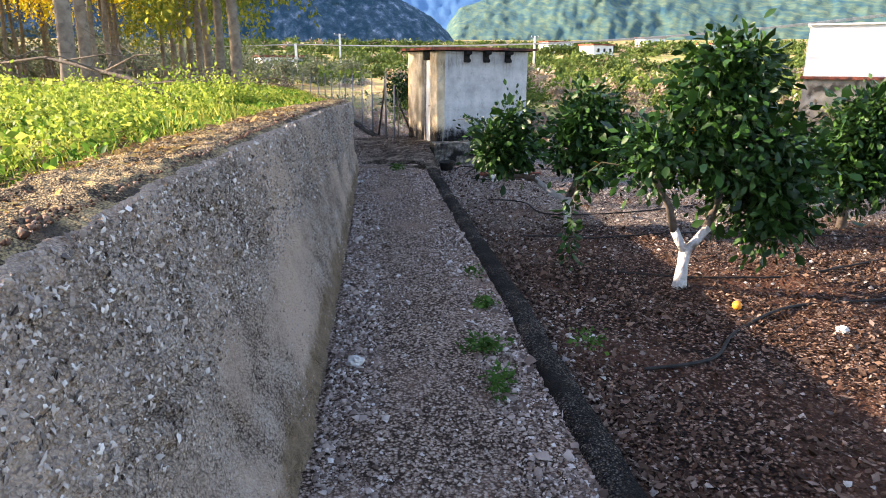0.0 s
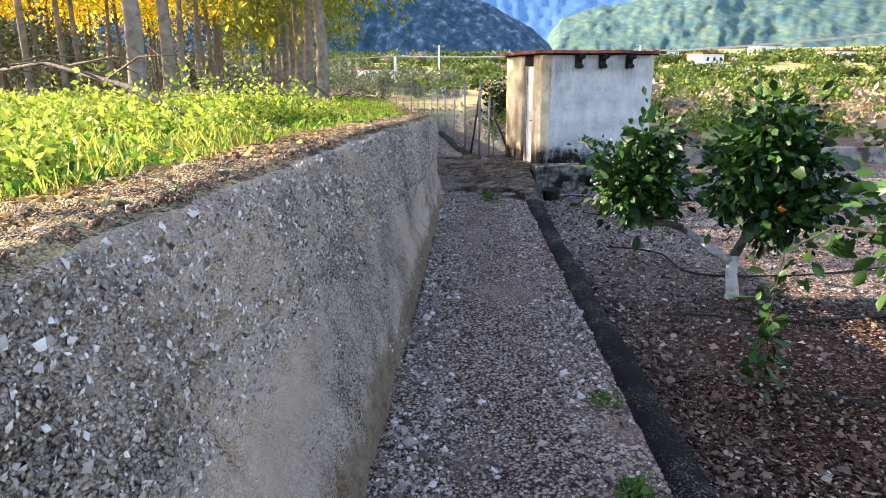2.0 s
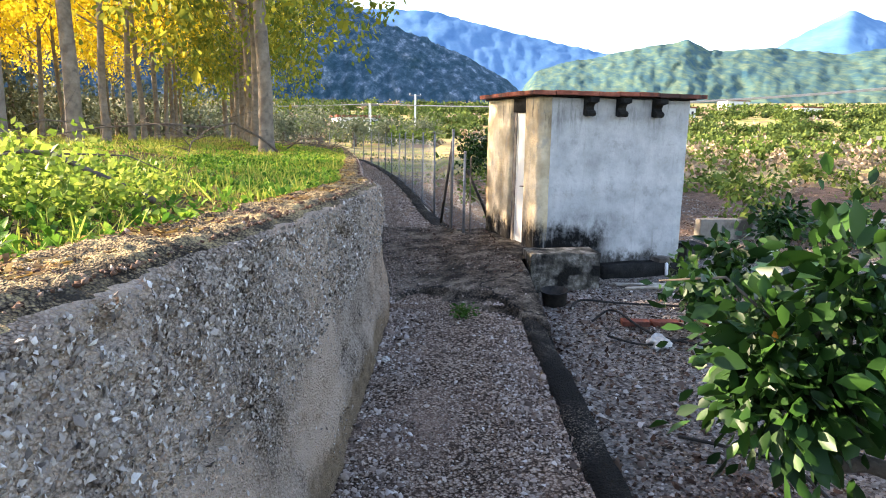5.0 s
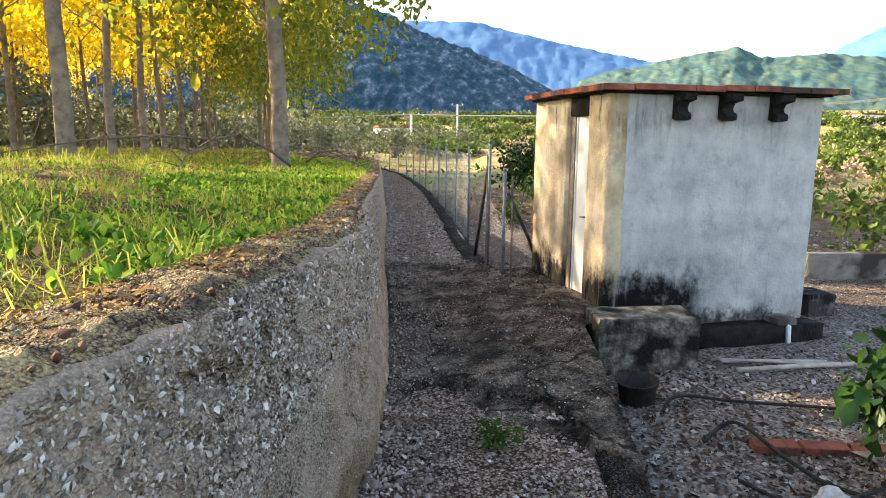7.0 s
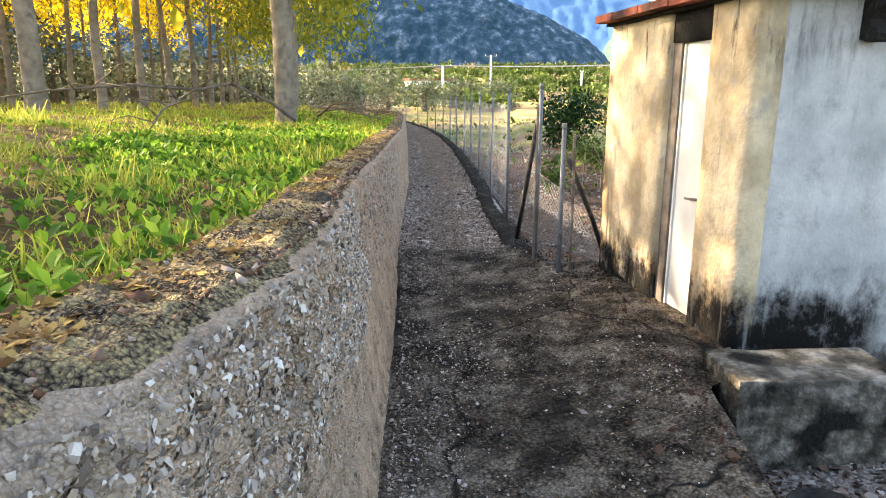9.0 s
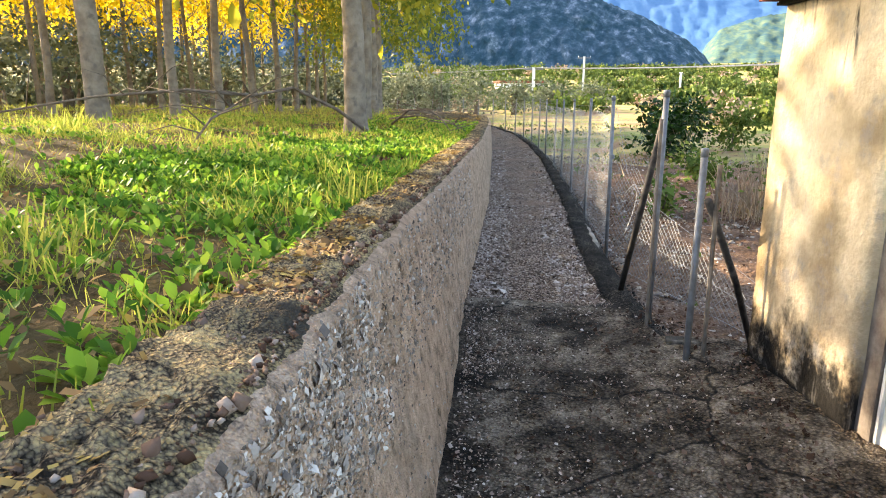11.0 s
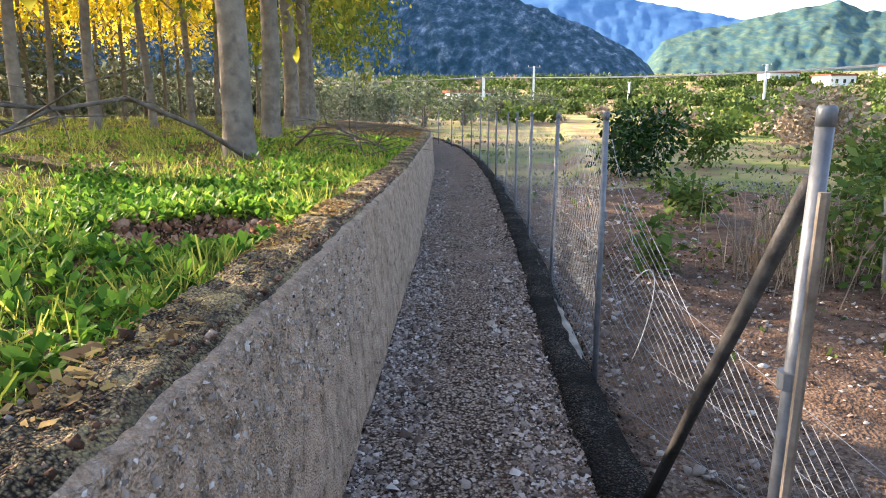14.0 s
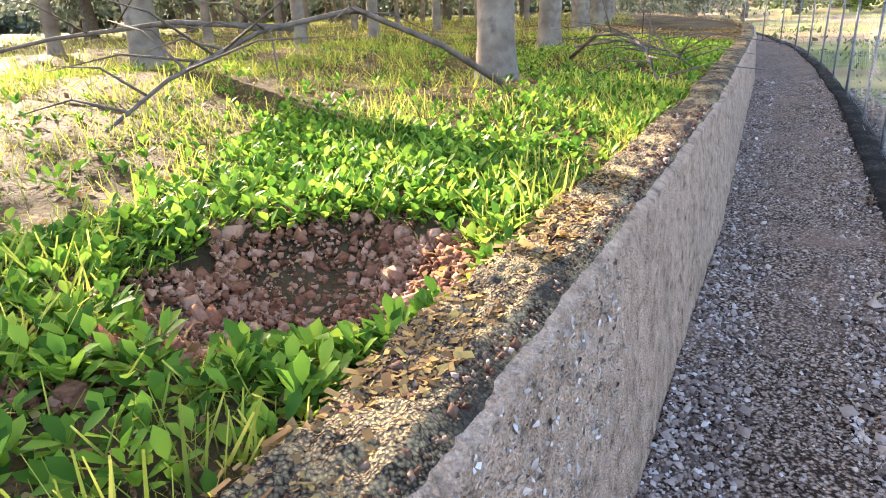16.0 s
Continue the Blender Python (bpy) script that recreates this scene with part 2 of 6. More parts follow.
def mesh_np(name, verts, faces, mat, smooth=False):
    """A mesh from numpy arrays; all faces have the same number of corners."""
    me = bpy.data.meshes.new(name)
    verts, faces = np.asarray(verts, np.float32), np.asarray(faces, np.int32)
    k = faces.shape[1]
    me.vertices.add(len(verts))
    me.vertices.foreach_set("co", verts.ravel())
    me.loops.add(faces.size)
    me.loops.foreach_set("vertex_index", faces.ravel())
    me.polygons.add(len(faces))
    me.polygons.foreach_set("loop_start", np.arange(0, faces.size, k, dtype=np.int32))
    if smooth:
        me.polygons.foreach_set("use_smooth", np.ones(len(faces), bool))
    me.update(calc_edges=True)
    me.materials.append(mat)
    return me


def scatter(name, tv, tf, pos, size, mat, yaw=None, tilt=0.35, stretch=None, smooth=False, normal=None):
    """Many small copies of one template joined into one mesh. tv: template verts, tf: faces."""
    n = len(pos)
    tv, tf = np.asarray(tv, float), np.asarray(tf, int)
    yaw = rng.uniform(0, 2 * np.pi, n) if yaw is None else yaw
    v = np.repeat(tv[None], n, 0) * np.asarray(size).reshape(n, -1, 1 if np.ndim(size) < 2 else np.shape(size)[1])
    if stretch is not None:
        v = v * stretch[:, None, :]
    ax, ay = rng.normal(0, tilt, n), rng.normal(0, tilt, n)
    c, s = np.cos(ax)[:, None], np.sin(ax)[:, None]
    v = np.stack([v[..., 0], v[..., 1] * c - v[..., 2] * s, v[..., 1] * s + v[..., 2] * c], -1)
    c, s = np.cos(ay)[:, None], np.sin(ay)[:, None]
    v = np.stack([v[..., 0] * c + v[..., 2] * s, v[..., 1], -v[..., 0] * s + v[..., 2] * c], -1)
    c, s = np.cos(yaw)[:, None], np.sin(yaw)[:, None]
    v = np.stack([v[..., 0] * c - v[..., 1] * s, v[..., 0] * s + v[..., 1] * c, v[..., 2]], -1)
    v = v + np.asarray(pos)[:, None, :]
    f = (tf[None] + (np.arange(n) * len(tv))[:, None, None]).reshape(-1, tf.shape[1])
    return mesh_np(name, v.reshape(-1, 3), f, mat, smooth)


def part(name, bm, mat, parent=None, label="", smooth=False, bevel=0.0):
    """Links a bmesh as one mesh object under a thing or a part."""
    if bevel:
        bmesh.ops.bevel(bm, geom=[e for e in bm.edges if e.calc_face_angle(0) > 0.5], offset=bevel, segments=2, affect="EDGES", profile=0.6)
    bmesh.ops.recalc_face_normals(bm, faces=bm.faces)
    me = bpy.data.meshes.new(name)
    bm.to_mesh(me)
    bm.free()
    me.materials.append(mat)
    if smooth:
        me.polygons.foreach_set("use_smooth", [True] * len(me.polygons))
    ob = new(name, me)
    if parent is not None:
        ob.parent = parent
    return tagged(ob, label)


def put(name, me, parent=None, label="", category="", kind="", group="", m=None):
    ob = new(name, me)
    if parent is not None:
        ob.parent = parent
    if m is not None:
        ob.matrix_basis = m
    return tagged(ob, label, category, group, kind)


def empty(name, m, label, category, group="", kind=""):
    ob = new(name)
    ob.empty_display_size = 0.1
    ob.matrix_basis = m
    return tagged(ob, label, category, group, kind)


def box(bm, lo, hi, m=None, cuts=0):
    vs = [bm.verts.new((x, y, z)) for x in (lo[0], hi[0]) for y in (lo[1], hi[1]) for z in (lo[2], hi[2])]
    for a, b, c, d in ((0, 1, 3, 2), (4, 6, 7, 5), (0, 4, 5, 1), (2, 3, 7, 6), (0, 2, 6, 4), (1, 5, 7, 3)):
        bm.faces.new((vs[a], vs[b], vs[c], vs[d]))
    if cuts:
        bmesh.ops.subdivide_edges(bm, edges=bm.edges[:], cuts=cuts, use_grid_fill=True)
    if m is not None:
        bmesh.ops.transform(bm, matrix=m, verts=vs)
    return bm


def boxed(lo, hi, m=None, rough=0.0, cuts=0, seed=0):
    bm = box(bmesh.new(), lo, hi, None, cuts)
    if rough:
        for v in bm.verts:
            v.co += noise.noise_vector(v.co * 5 + Vector((seed, seed * 2, 0))) * rough
    if m is not None:
        bmesh.ops.transform(bm, matrix=m, verts=bm.verts)
    return bm


def tube(points, radii, sides=8, bm=None, cap=True):
    """A tapered tube along points, as a bmesh."""
    bm = bm or bmesh.new()
    rings, up = [], Vector((0.13, 0.31, 0.94)).normalized()
    pts = [Vector(p) for p in points]
    for i, p in enumerate(pts):
        d = (pts[min(i + 1, len(pts) - 1)] - pts[max(i - 1, 0)]).normalized()
        side = d.cross(up if abs(d.dot(up)) < 0.95 else Vector((1, 0.2, 0))).normalized()
        other = d.cross(side)
        rings.append([bm.verts.new(p + (side * math.cos(a) + other * math.sin(a)) * radii[i]) for a in (2 * math.pi * k / sides for k in range(sides))])
    for r0, r1 in zip(rings, rings[1:]):
        for k in range(sides):
            bm.faces.new((r0[k], r0[(k + 1) % sides], r1[(k + 1) % sides], r1[k]))
    if cap:
        bm.faces.new(rings[0])
        bm.faces.new(rings[-1][::-1])
    return bm


def lerp_line(table, y):
    """Value at y from rows (y, value)."""
    return np.interp(y, [r[0] for r in table], [r[1] for r in table])


# ---- plan ----
BASE_X = [(-8, -0.22), (0, -0.14), (3.5, -0.06), (7.9, 0.02), (8.2, 0.01), (9, -0.06), (10.5, -0.26), (11.5, -0.42), (12.5, -0.6), (15, -0.95), (17.3, -1.25), (21, -1.85), (26, -2.65), (31, -3.6), (36, -5.0), (42, -7.4), (50, -11.5), (60, -18)]
TOP_X = [(-8, -0.8), (0, -0.62), (3, -0.44), (4.2, -0.34), (6.4, -0.16), (8.2, -0.1), (9, -0.2), (10, -0.4), (11.2, -0.56), (12.7, -0.74), (13.9, -0.9), (15, -1.04), (17.3, -1.35), (21, -1.93), (26, -2.72), (31, -3.66), (36, -5.06), (42, -7.46), (50, -11.56), (60, -18.06)]
TOP_Z = [(-8, 1.3), (0, 1.27), (4.2, 1.24), (7, 1.16), (8.2, 1.12), (10, 1.03), (14, 0.965), (18, 0.89), (24, 0.8), (30, 0.7), (40, 0.5), (60, 0.2)]
KERB_X = [(-8, 0.98), (0, 1.02), (2.6, 1.08), (7.7, 1.08), (9.5, 1.1), (11.6, 0.62), (13.1, 0.3), (14.8, 0.05), (17.4, -0.25), (20.3, -0.66), (23.6, -1.13), (28.7, -2.05), (33, -3.0), (38, -4.6), (44, -7.0), (52, -11.0), (60, -15.5)]
PATH_Z = [(-8, 0.0), (5, 0.03), (7.6, 0.07), (12.8, 0.07), (14, 0.05), (20, 0.03), (30, -0.02), (60, -0.1)]
FIELD_Z = -0.12


def wall_top_width(y):
    return lerp_line([(-8, 0.42), (3, 0.36), (8, 0.26), (12, 0.23), (60, 0.22)], y)


def terrace_z(x, y):
    """Height of the planted terrace above the wall."""
    d = lerp_line(TOP_X, y) - wall_top_width(y) - x
    z = lerp_line(TOP_Z, y) - 0.04 + 0.045 * np.clip(d, 0, 4)
    z = z + 0.04 * np.sin(x * 1.3 + y * 0.6) * np.clip(d, 0, 1) + 0.03 * np.sin(x * 0.5 - y * 1.7) * np.clip(d, 0, 1)
    hole = np.exp(-(((x + 1.62) / 0.34) ** 2 + ((y - 13.72) / 0.42) ** 2) ** 1.5)
    return z - 0.2 * hole


def land_z(x, y):
    """Height of the low ground, level near by and rising in the distance."""
    d = np.hypot(x, y - 5)
    az = np.arctan2(x, y)
    far = np.clip(d - 120, 0, None)
    near = 0.05 * np.sin(x * 0.9 + 0.4 * y) * np.sin(y * 0.7) * np.clip((x - 1.5) / 2, 0, 1)
    return FIELD_Z + near * 0.7 - 0.004 * np.clip(d - 15, 0, 80) + far * 0.042 + 0.6 * np.sin(d * 0.05 + az * 3) * np.clip((d - 120) / 100, 0, 1)


# ---- structure ----
WALL_CHIP_A = [(0.05, 0.95, 0.2), (0.0, -0.9, 0.15), (0.1, 0.1, 0.6), (0.0, -0.1, -0.65), (0.5, 0.15, 0.1)]
WALL_CHIP_B = [(0.05, 0.3, 0.95), (0.0, -0.2, -0.9), (0.1, -0.6, 0.2), (0.0, 0.7, -0.1), (0.5, -0.05, 0.1)]
def grid_mesh(name, xs_of, ys, zf, mat, rough=0.0, smooth=True):
    """A sheet of quads: for each y a row of xs, with heights from zf."""
    rows = [np.array(xs_of(y), float) for y in ys]
    k = len(rows[0])
    X = np.concatenate(rows)
    Y = np.repeat(np.asarray(ys, float), k)
    Z = zf(X, Y) + rough * rng.normal(0, 1, len(X))
    idx = np.arange(len(ys) * k).reshape(len(ys), k)
    f = np.stack([idx[:-1, :-1], idx[:-1, 1:], idx[1:, 1:], idx[1:, :-1]], -1).reshape(-1, 4)
    return mesh_np(name, np.stack([X, Y, Z], -1), f, mat, smooth)


def build_land():
    """The low ground, one sheet from the orchard to the foot of the mountains."""
    s = np.sinh(np.linspace(-6.2, 6.2, 190)) / np.sinh(6.2)
    xs = 3 + 1500 * s
    ys = 8 + 1600 * s
    put("ground", grid_mesh("ground", lambda y: xs, ys, lambda x, y: np.where((x < 0.5) & (np.hypot(x, y) < 70), land_z(x, y) - 0.25, land_z(x, y)), M["far_land"]), kind="structure", label="low reddish field soil rising to green far fields", category="ground")
    near_x = np.linspace(0, 1, 90)
    put("orchard_ground", grid_mesh("orchard_ground", lambda y: np.minimum(lerp_line(KERB_X, y) + 0.12, 1.7) + near_x ** 1.4 * 14, np.linspace(-7, 24, 200),
                                    lambda x, y: land_z(x, y) + 0.03 - 0.0 * x + 0.02 * np.sin(x * 5.1 + y * 2.3) * np.sin(y * 4.3 - x), M["soil"], 0.006), kind="structure", label="stony brown orchard soil with pale gravel patches", category="ground")


def build_wall():
    """The retaining wall with its sloping rough face and mossy top."""
    ys = np.concatenate([np.linspace(-8, -1.6, 100), np.linspace(-1.58, 9.5, 950), np.linspace(9.53, 16, 330), np.linspace(16.05, 60, 330)])
    nz = 76
    V, F = [], []
    seams = (-0.4, 1.1, 2.45, 3.2, 4.9, 6.6, 8.1)
    for y in ys:
        bx, tx, tz, pz = lerp_line(BASE_X, y), lerp_line(TOP_X, y), lerp_line(TOP_Z, y), lerp_line(PATH_Z, y) - 0.1
        old = float(np.clip((9.6 - y) / 1.2, 0, 1))          # the coarse older part of the wall
        pour = 0.66 + 0.05 * math.sin(0.9 * y) + 0.07 * noise.noise(Vector((0, y * 1.7, 3)))
        low = 0.3 + 0.08 * noise.noise(Vector((4, y * 1.2, 3)))
        for k in range(nz):
            u = k / (nz - 1)
            z = pz + (tz - pz) * u
            x = bx + (tx - bx) * u
            p = Vector((x * 1.0, y, z))
            coarse = 1.0 if u > pour else (0.55 if u > low else 0.4)
            d = 0.022 * noise.noise(p * 3.1) + coarse * (0.019 * noise.noise(p * 11) + 0.021 * noise.noise(p * 24) + 0.018 * noise.noise(p * 52))
            pit = noise.noise(p * 8.3 + Vector((7, 3, 1)))
            if pit > 0.42:
                d -= 0.2 * (pit - 0.42)
            d *= 0.4 + 0.6 * old
            step = 0.034 * old * (float(np.clip((u - pour) / 0.03, 0, 1)) - 0.6 * float(np.clip((u - low) / 0.03, 0, 1)))
            groove = 0.075 * old * math.exp(-((u - pour + 0.012) / 0.014) ** 2) * max(0.0, 0.35 + 1.4 * noise.noise(Vector((2, y * 2.3, 8))))
            for q in seams:
                slant = q + 0.22 * (1 - u) + 0.05 * noise.noise(Vector((q, 0, z * 5)))
                if abs(y - slant) < 0.1:
                    groove += 0.08 * old * math.exp(-((y - slant) / 0.02) ** 2) * max(0.0, 0.25 + 1.5 * noise.noise(Vector((q * 3, z * 4, 2))))
            V.append((x + d + step - groove - (0.03 if k == nz - 1 else 0), y, z + (0.02 * noise.noise(Vector((x, y * 4, 9))) if k == nz - 1 else 0)))
    n = len(ys)
    idx = np.arange(n * nz).reshape(n, nz)
    F = np.stack([idx[:-1, :-1], idx[1:, :-1], idx[1:, 1:], idx[:-1, 1:]], -1).reshape(-1, 4)
    wall = put("wall_terrace", mesh_np("wall_terrace", V, F, M["wall"], True), kind="structure", label="rough pebbly concrete retaining wall with sloping face", category="wall")
    V2, kx = [], 26
    for i, y in enumerate(ys):
        x0, z0 = V[i * nz + nz - 1][0], V[i * nz + nz - 1][2]
        w = wall_top_width(y) + 0.06 * noise.noise(Vector((1, y * 1.3, 5)))
        for k in range(kx):
            u = k / (kx - 1)
            p = Vector((x0 - w * u, y, 2.0))
            e = 0.014 * noise.noise(p * 5) + 0.012 * noise.noise(p * 17) + 0.014 * noise.noise(p * 41)
            V2.append((x0 - w * u, y, z0 + e * min(1, 4 * u) + 0.03 * min(1, 5 * u) - (0.12 if k == kx - 1 else 0)))
    idx = np.arange(n * kx).reshape(n, kx)
    F2 = np.stack([idx[:-1, :-1], idx[1:, :-1], idx[1:, 1:], idx[:-1, 1:]], -1).reshape(-1, 4)
    put("wall_coping", mesh_np("wall_coping", V2, F2, M["wall_top"], True), wall, "mossy crumbling concrete wall top")
    # loose aggregate standing out of the face
    face = np.array(V).reshape(n, nz, 3)
    for chips, low_u, high_u, count, mid in ((WALL_CHIP_A, 0.55, 1.0, 34000, -4.95), (WALL_CHIP_B, 0.6, 1.0, 34000, -5.05), (WALL_CHIP_A, 0.06, 0.62, 9000, -5.2), (WALL_CHIP_B, 0.06, 0.62, 8000, -5.2)):
        u = rng.uniform(low_u, high_u, count)
        ii, kk = rng.integers(100, 1290, count), (u * (nz - 1)).astype(int)
        patch = np.sin(ii * 0.021 + 7 * u) * np.sin(ii * 0.034 - 11 * u + 1) + 0.5 * np.sin(ii * 0.083 + 20 * u)
        keep = np.where(ii < 1070, ((low_u > 0.5) & (patch > rng.uniform(-1.9, -0.3, count))) | (patch > rng.uniform(-0.3, 0.9, count)), rng.random(count) < 0.3)
        ii, kk = ii[keep], kk[keep]
        m = len(ii)
        pos = face[ii, kk] + rng.normal(0, 0.008, (m, 3)) * np.array([0.05, 1, 1])
        size = np.clip(rng.lognormal(mid, 0.45, m), 0.003, 0.021)
        put("wall_aggregate", scatter("wall_aggregate", chips, HALF_F, pos, size, M["wall_stone"], yaw=rng.normal(0, 0.5, m), tilt=0.55), wall, "stone chips set in the wall face", kind="stuff")


def build_path():
    ys = np.concatenate([np.linspace(-8, 24, 300), np.linspace(24.3, 60, 90)])
    u = np.linspace(0, 1, 26)
    zf = lambda x, y: lerp_line(PATH_Z, y) + 0.012 * np.sin(x * 7 + y * 3) * np.sin(y * 5.1 + x * 2)
    put("path", grid_mesh("path", lambda y: lerp_line(BASE_X, y) - 0.08 + u * (lerp_line(KERB_X, y) + 0.1 - lerp_line(BASE_X, y)), ys, zf, M["gravel"], 0.004), kind="structure", label="narrow grey gravel footpath along the wall", category="path")
    # kerb on the field side
    V, prof = [], [(-0.02, -0.3), (0.0, 0.0), (0.012, 0.028), (0.05, 0.04), (0.12, 0.038), (0.165, 0.02), (0.175, -0.05), (0.18, -0.3)]
    ky = np.concatenate([np.linspace(-8, 24, 380), np.linspace(24.3, 60, 90)])
    for y in ky:
        wide = 1.0 if y < 11.4 else 1.35
        for dx, dz in prof:
            j = 0.012 * noise.noise(Vector((dx * 20, y * 5, 1))) + 0.02 * noise.noise(Vector((0, y * 1.3, 1)))
            V.append((lerp_line(KERB_X, y) + dx * wide + j, y, lerp_line(PATH_Z, y) + dz + 0.012 * noise.noise(Vector((dx * 10, y * 6, 4)))))
    k = len(prof)
    idx = np.arange(len(ky) * k).reshape(len(ky), k)
    F = np.stack([idx[:-1, :-1], idx[:-1, 1:], idx[1:, 1:], idx[1:, :-1]], -1).reshape(-1, 4)
    put("kerb", mesh_np("kerb", V, F, M["kerb"], True), kind="structure", label="dark weathered low concrete kerb beside the path", category="kerb")
    # concrete apron before the hut door
    def ax(y):
        lo = lerp_line(BASE_X, y) - 0.05
        hi = lerp_line([(7.4, 1.27), (9.6, 1.29), (9.9, 1.56), (10.3, 1.5), (11.8, 1.12), (11.95, 1.0), (12.0, 0.66), (12.9, 0.36)], y)
        return lo + np.linspace(0, 1, 50) * (hi - lo)
    front = lambda x, y: np.where(y < 8.0 + 0.9 * np.clip(0.9 - np.abs(x - 0.45), 0, 1) - 0.75 * np.clip(x - 0.75, 0, 1) + 0.12 * np.sin(x * 9), -0.06, 0.0)
    sy = np.linspace(7.4, 12.9, 130)
    slab_z = lambda x, y: lerp_line(PATH_Z, y) + 0.035 + 0.13 * np.clip((x - 0.2), 0, 1) * np.clip((y - 7.6) / 1.5, 0, 1) + front(x, y) - 0.06 * np.clip((y - 12.6) / 0.3, 0, 1)
    put("slab", grid_mesh("slab", ax, sy, slab_z, M["slab"], 0.003), kind="structure", label="cracked stained concrete apron in front of the hut", category="pavement")
    n = 15000
    y = rng.uniform(7.9, 12.6, n)
    lo, hi = lerp_line(BASE_X, y) + 0.02, lerp_line([(7.4, 1.22), (9.6, 1.24), (11.8, 1.05), (12.9, 0.32)], y)
    side = rng.random(n)
    x = np.where(side < 0.45, lo + 0.35 * (hi - lo) * rng.random(n) ** 1.6, lo + (hi - lo) * rng.random(n))
    grit = (np.sin(x * 4.1 + 1.3 * y) * np.sin(y * 3.3 - x * 2) > rng.uniform(-0.9, 0.9, n)) & (front(x, y) > -0.01)
    x, y = x[grit], y[grit]
    size = np.clip(rng.lognormal(-5.35, 0.5, len(x)), 0.002, 0.016)
    put("apron_grit", scatter("apron_grit", STONE_V[:5], HALF_F, np.stack([x, y, slab_z(x, y) + 0.001], -1), size, M["stones"], tilt=0.4), kind="stuff", label="loose grit on the concrete apron", category="gravel")
    n = 2600
    y = rng.uniform(9.0, 12.5, n)
    lo, hi = lerp_line(BASE_X, y) + 0.02, lerp_line([(7.4, 1.22), (9.6, 1.24), (11.8, 1.05), (12.9, 0.32)], y)
    x = hi - (hi - lo) * rng.random(n) ** 1.8
    put("apron_leaves", scatter("apron_leaves", [(0.5, 0.0, 0.06), (0.0, 0.26, 0), (-0.5, 0.0, 0.05), (0.0, -0.26, 0)], [(0, 1, 2, 3)], np.stack([x, y, slab_z(x, y) + 0.008], -1), 0.02 * rng.lognormal(0, 0.4, n), M["dead_leaf"], tilt=0.4), kind="stuff", label="dead leaves gathered on the apron before the hut", category="leaves")
    n = 120000
    y = np.where(rng.random(n) < 0.8, rng.uniform(-2.5, 17, n), rng.uniform(12.5, 26, n))
    lo, hi = lerp_line(BASE_X, y), lerp_line(KERB_X, y)
    edge = rng.random(n)
    x = np.where(edge < 0.3, lo + 0.3 * rng.random(n) ** 1.4, np.where(edge < 0.55, hi + 0.02 - 0.34 * rng.random(n) ** 1.2, lo + (hi - lo) * rng.random(n)))
    keep = ~((y > 8.3) & (y < 12.8) & (rng.random(n) > 0.22)) & ~((y > 12.8) & (edge > 0.55) & (rng.random(n) > 0.75))
    x, y = x[keep], y[keep]
    size = rng.lognormal(-5.0, 0.5, len(x)) * np.where(edge[keep] < 0.55, 1.2, 0.8) * np.where((y > 8.3) & (y < 12.8), 0.6, 1.0)
    z = lerp_line(PATH_Z, y) + size * 0.2
    z = np.where((y > 8.2) & (y < 12.8), z + 0.045, z)
    put("path_stones", scatter("path_stones", STONE_V[:5], HALF_F, np.stack([x, y, z], -1), size, M["stones"], tilt=0.5), kind="stuff", label="loose pale crushed stones on the path", category="gravel")
    n = 16000
    y = rng.uniform(11.5, 24, n)
    x = lerp_line(KERB_X, y) + rng.normal(0.1, 0.09, n)
    size = rng.lognormal(-4.9, 0.45, n)
    put("kerb_gravel", scatter("kerb_gravel", STONE_V, STONE_F, np.stack([x, y, lerp_line(PATH_Z, y) + 0.03 - 0.25 * np.abs(x - lerp_line(KERB_X, y) - 0.1)], -1), size, M["kerb_stones"], tilt=0.6), kind="stuff", label="dark grit caked on the kerb", category="gravel")
    n = 80000
    y = rng.uniform(-1.5, 19, n)
    x = lerp_line(KERB_X, y) + 0.22 + 7 * rng.random(n) ** 1.5
    inside = (x > 1.2) & (x < 3.6) & (y > 9.8 + 0.2 * (x - 1.5)) & (y < 12.6)
    x, y = x[~inside], y[~inside]
    keep = rng.random(len(x)) < np.clip(0.45 + 0.7 * (np.sin(x * 0.9 + 1) * np.sin(y * 0.8 - 0.7) + 0.3), 0.4, 1)
    x, y = x[keep], y[keep]
    size = rng.lognormal(-4.5, 0.5, len(x))
    pale = np.clip((y - 2.4 + 0.5 * np.clip(x - 2.5, 0, 3)) / 2.2, 0.15, 0.95) * np.where(y > 12.2, 0.35, 1.0) + 0.35 * np.sin(x * 1.1 + 0.5) * np.sin(y * 1.3) > rng.random(len(x))
    ground = np.stack([x, y, land_z(x, y) + 0.032 + 0.02 * np.sin(x * 5.1 + y * 2.3) * np.sin(y * 4.3 - x)], -1)
    put("field_stones", scatter("field_stones", STONE_V[:5], HALF_F, ground[pale], size[pale], M["field_stones"], tilt=0.4), kind="stuff", label="pale stones lying on the orchard soil", category="gravel")
    put("soil_chips", scatter("soil_chips", STONE_V[:5], HALF_F, ground[~pale], size[~pale] * 0.8, M["chips"], tilt=0.5), kind="stuff", label="brown clods on the orchard soil", category="gravel")
    n = 70000
    y = rng.uniform(-1.2, 9.5, n)
    x = lerp_line(KERB_X, y) + 0.24 + 5.5 * rng.random(n) ** 1.3
    z = land_z(x, y) + 0.04 + 0.02 * np.sin(x * 5.1 + y * 2.3) * np.sin(y * 4.3 - x)
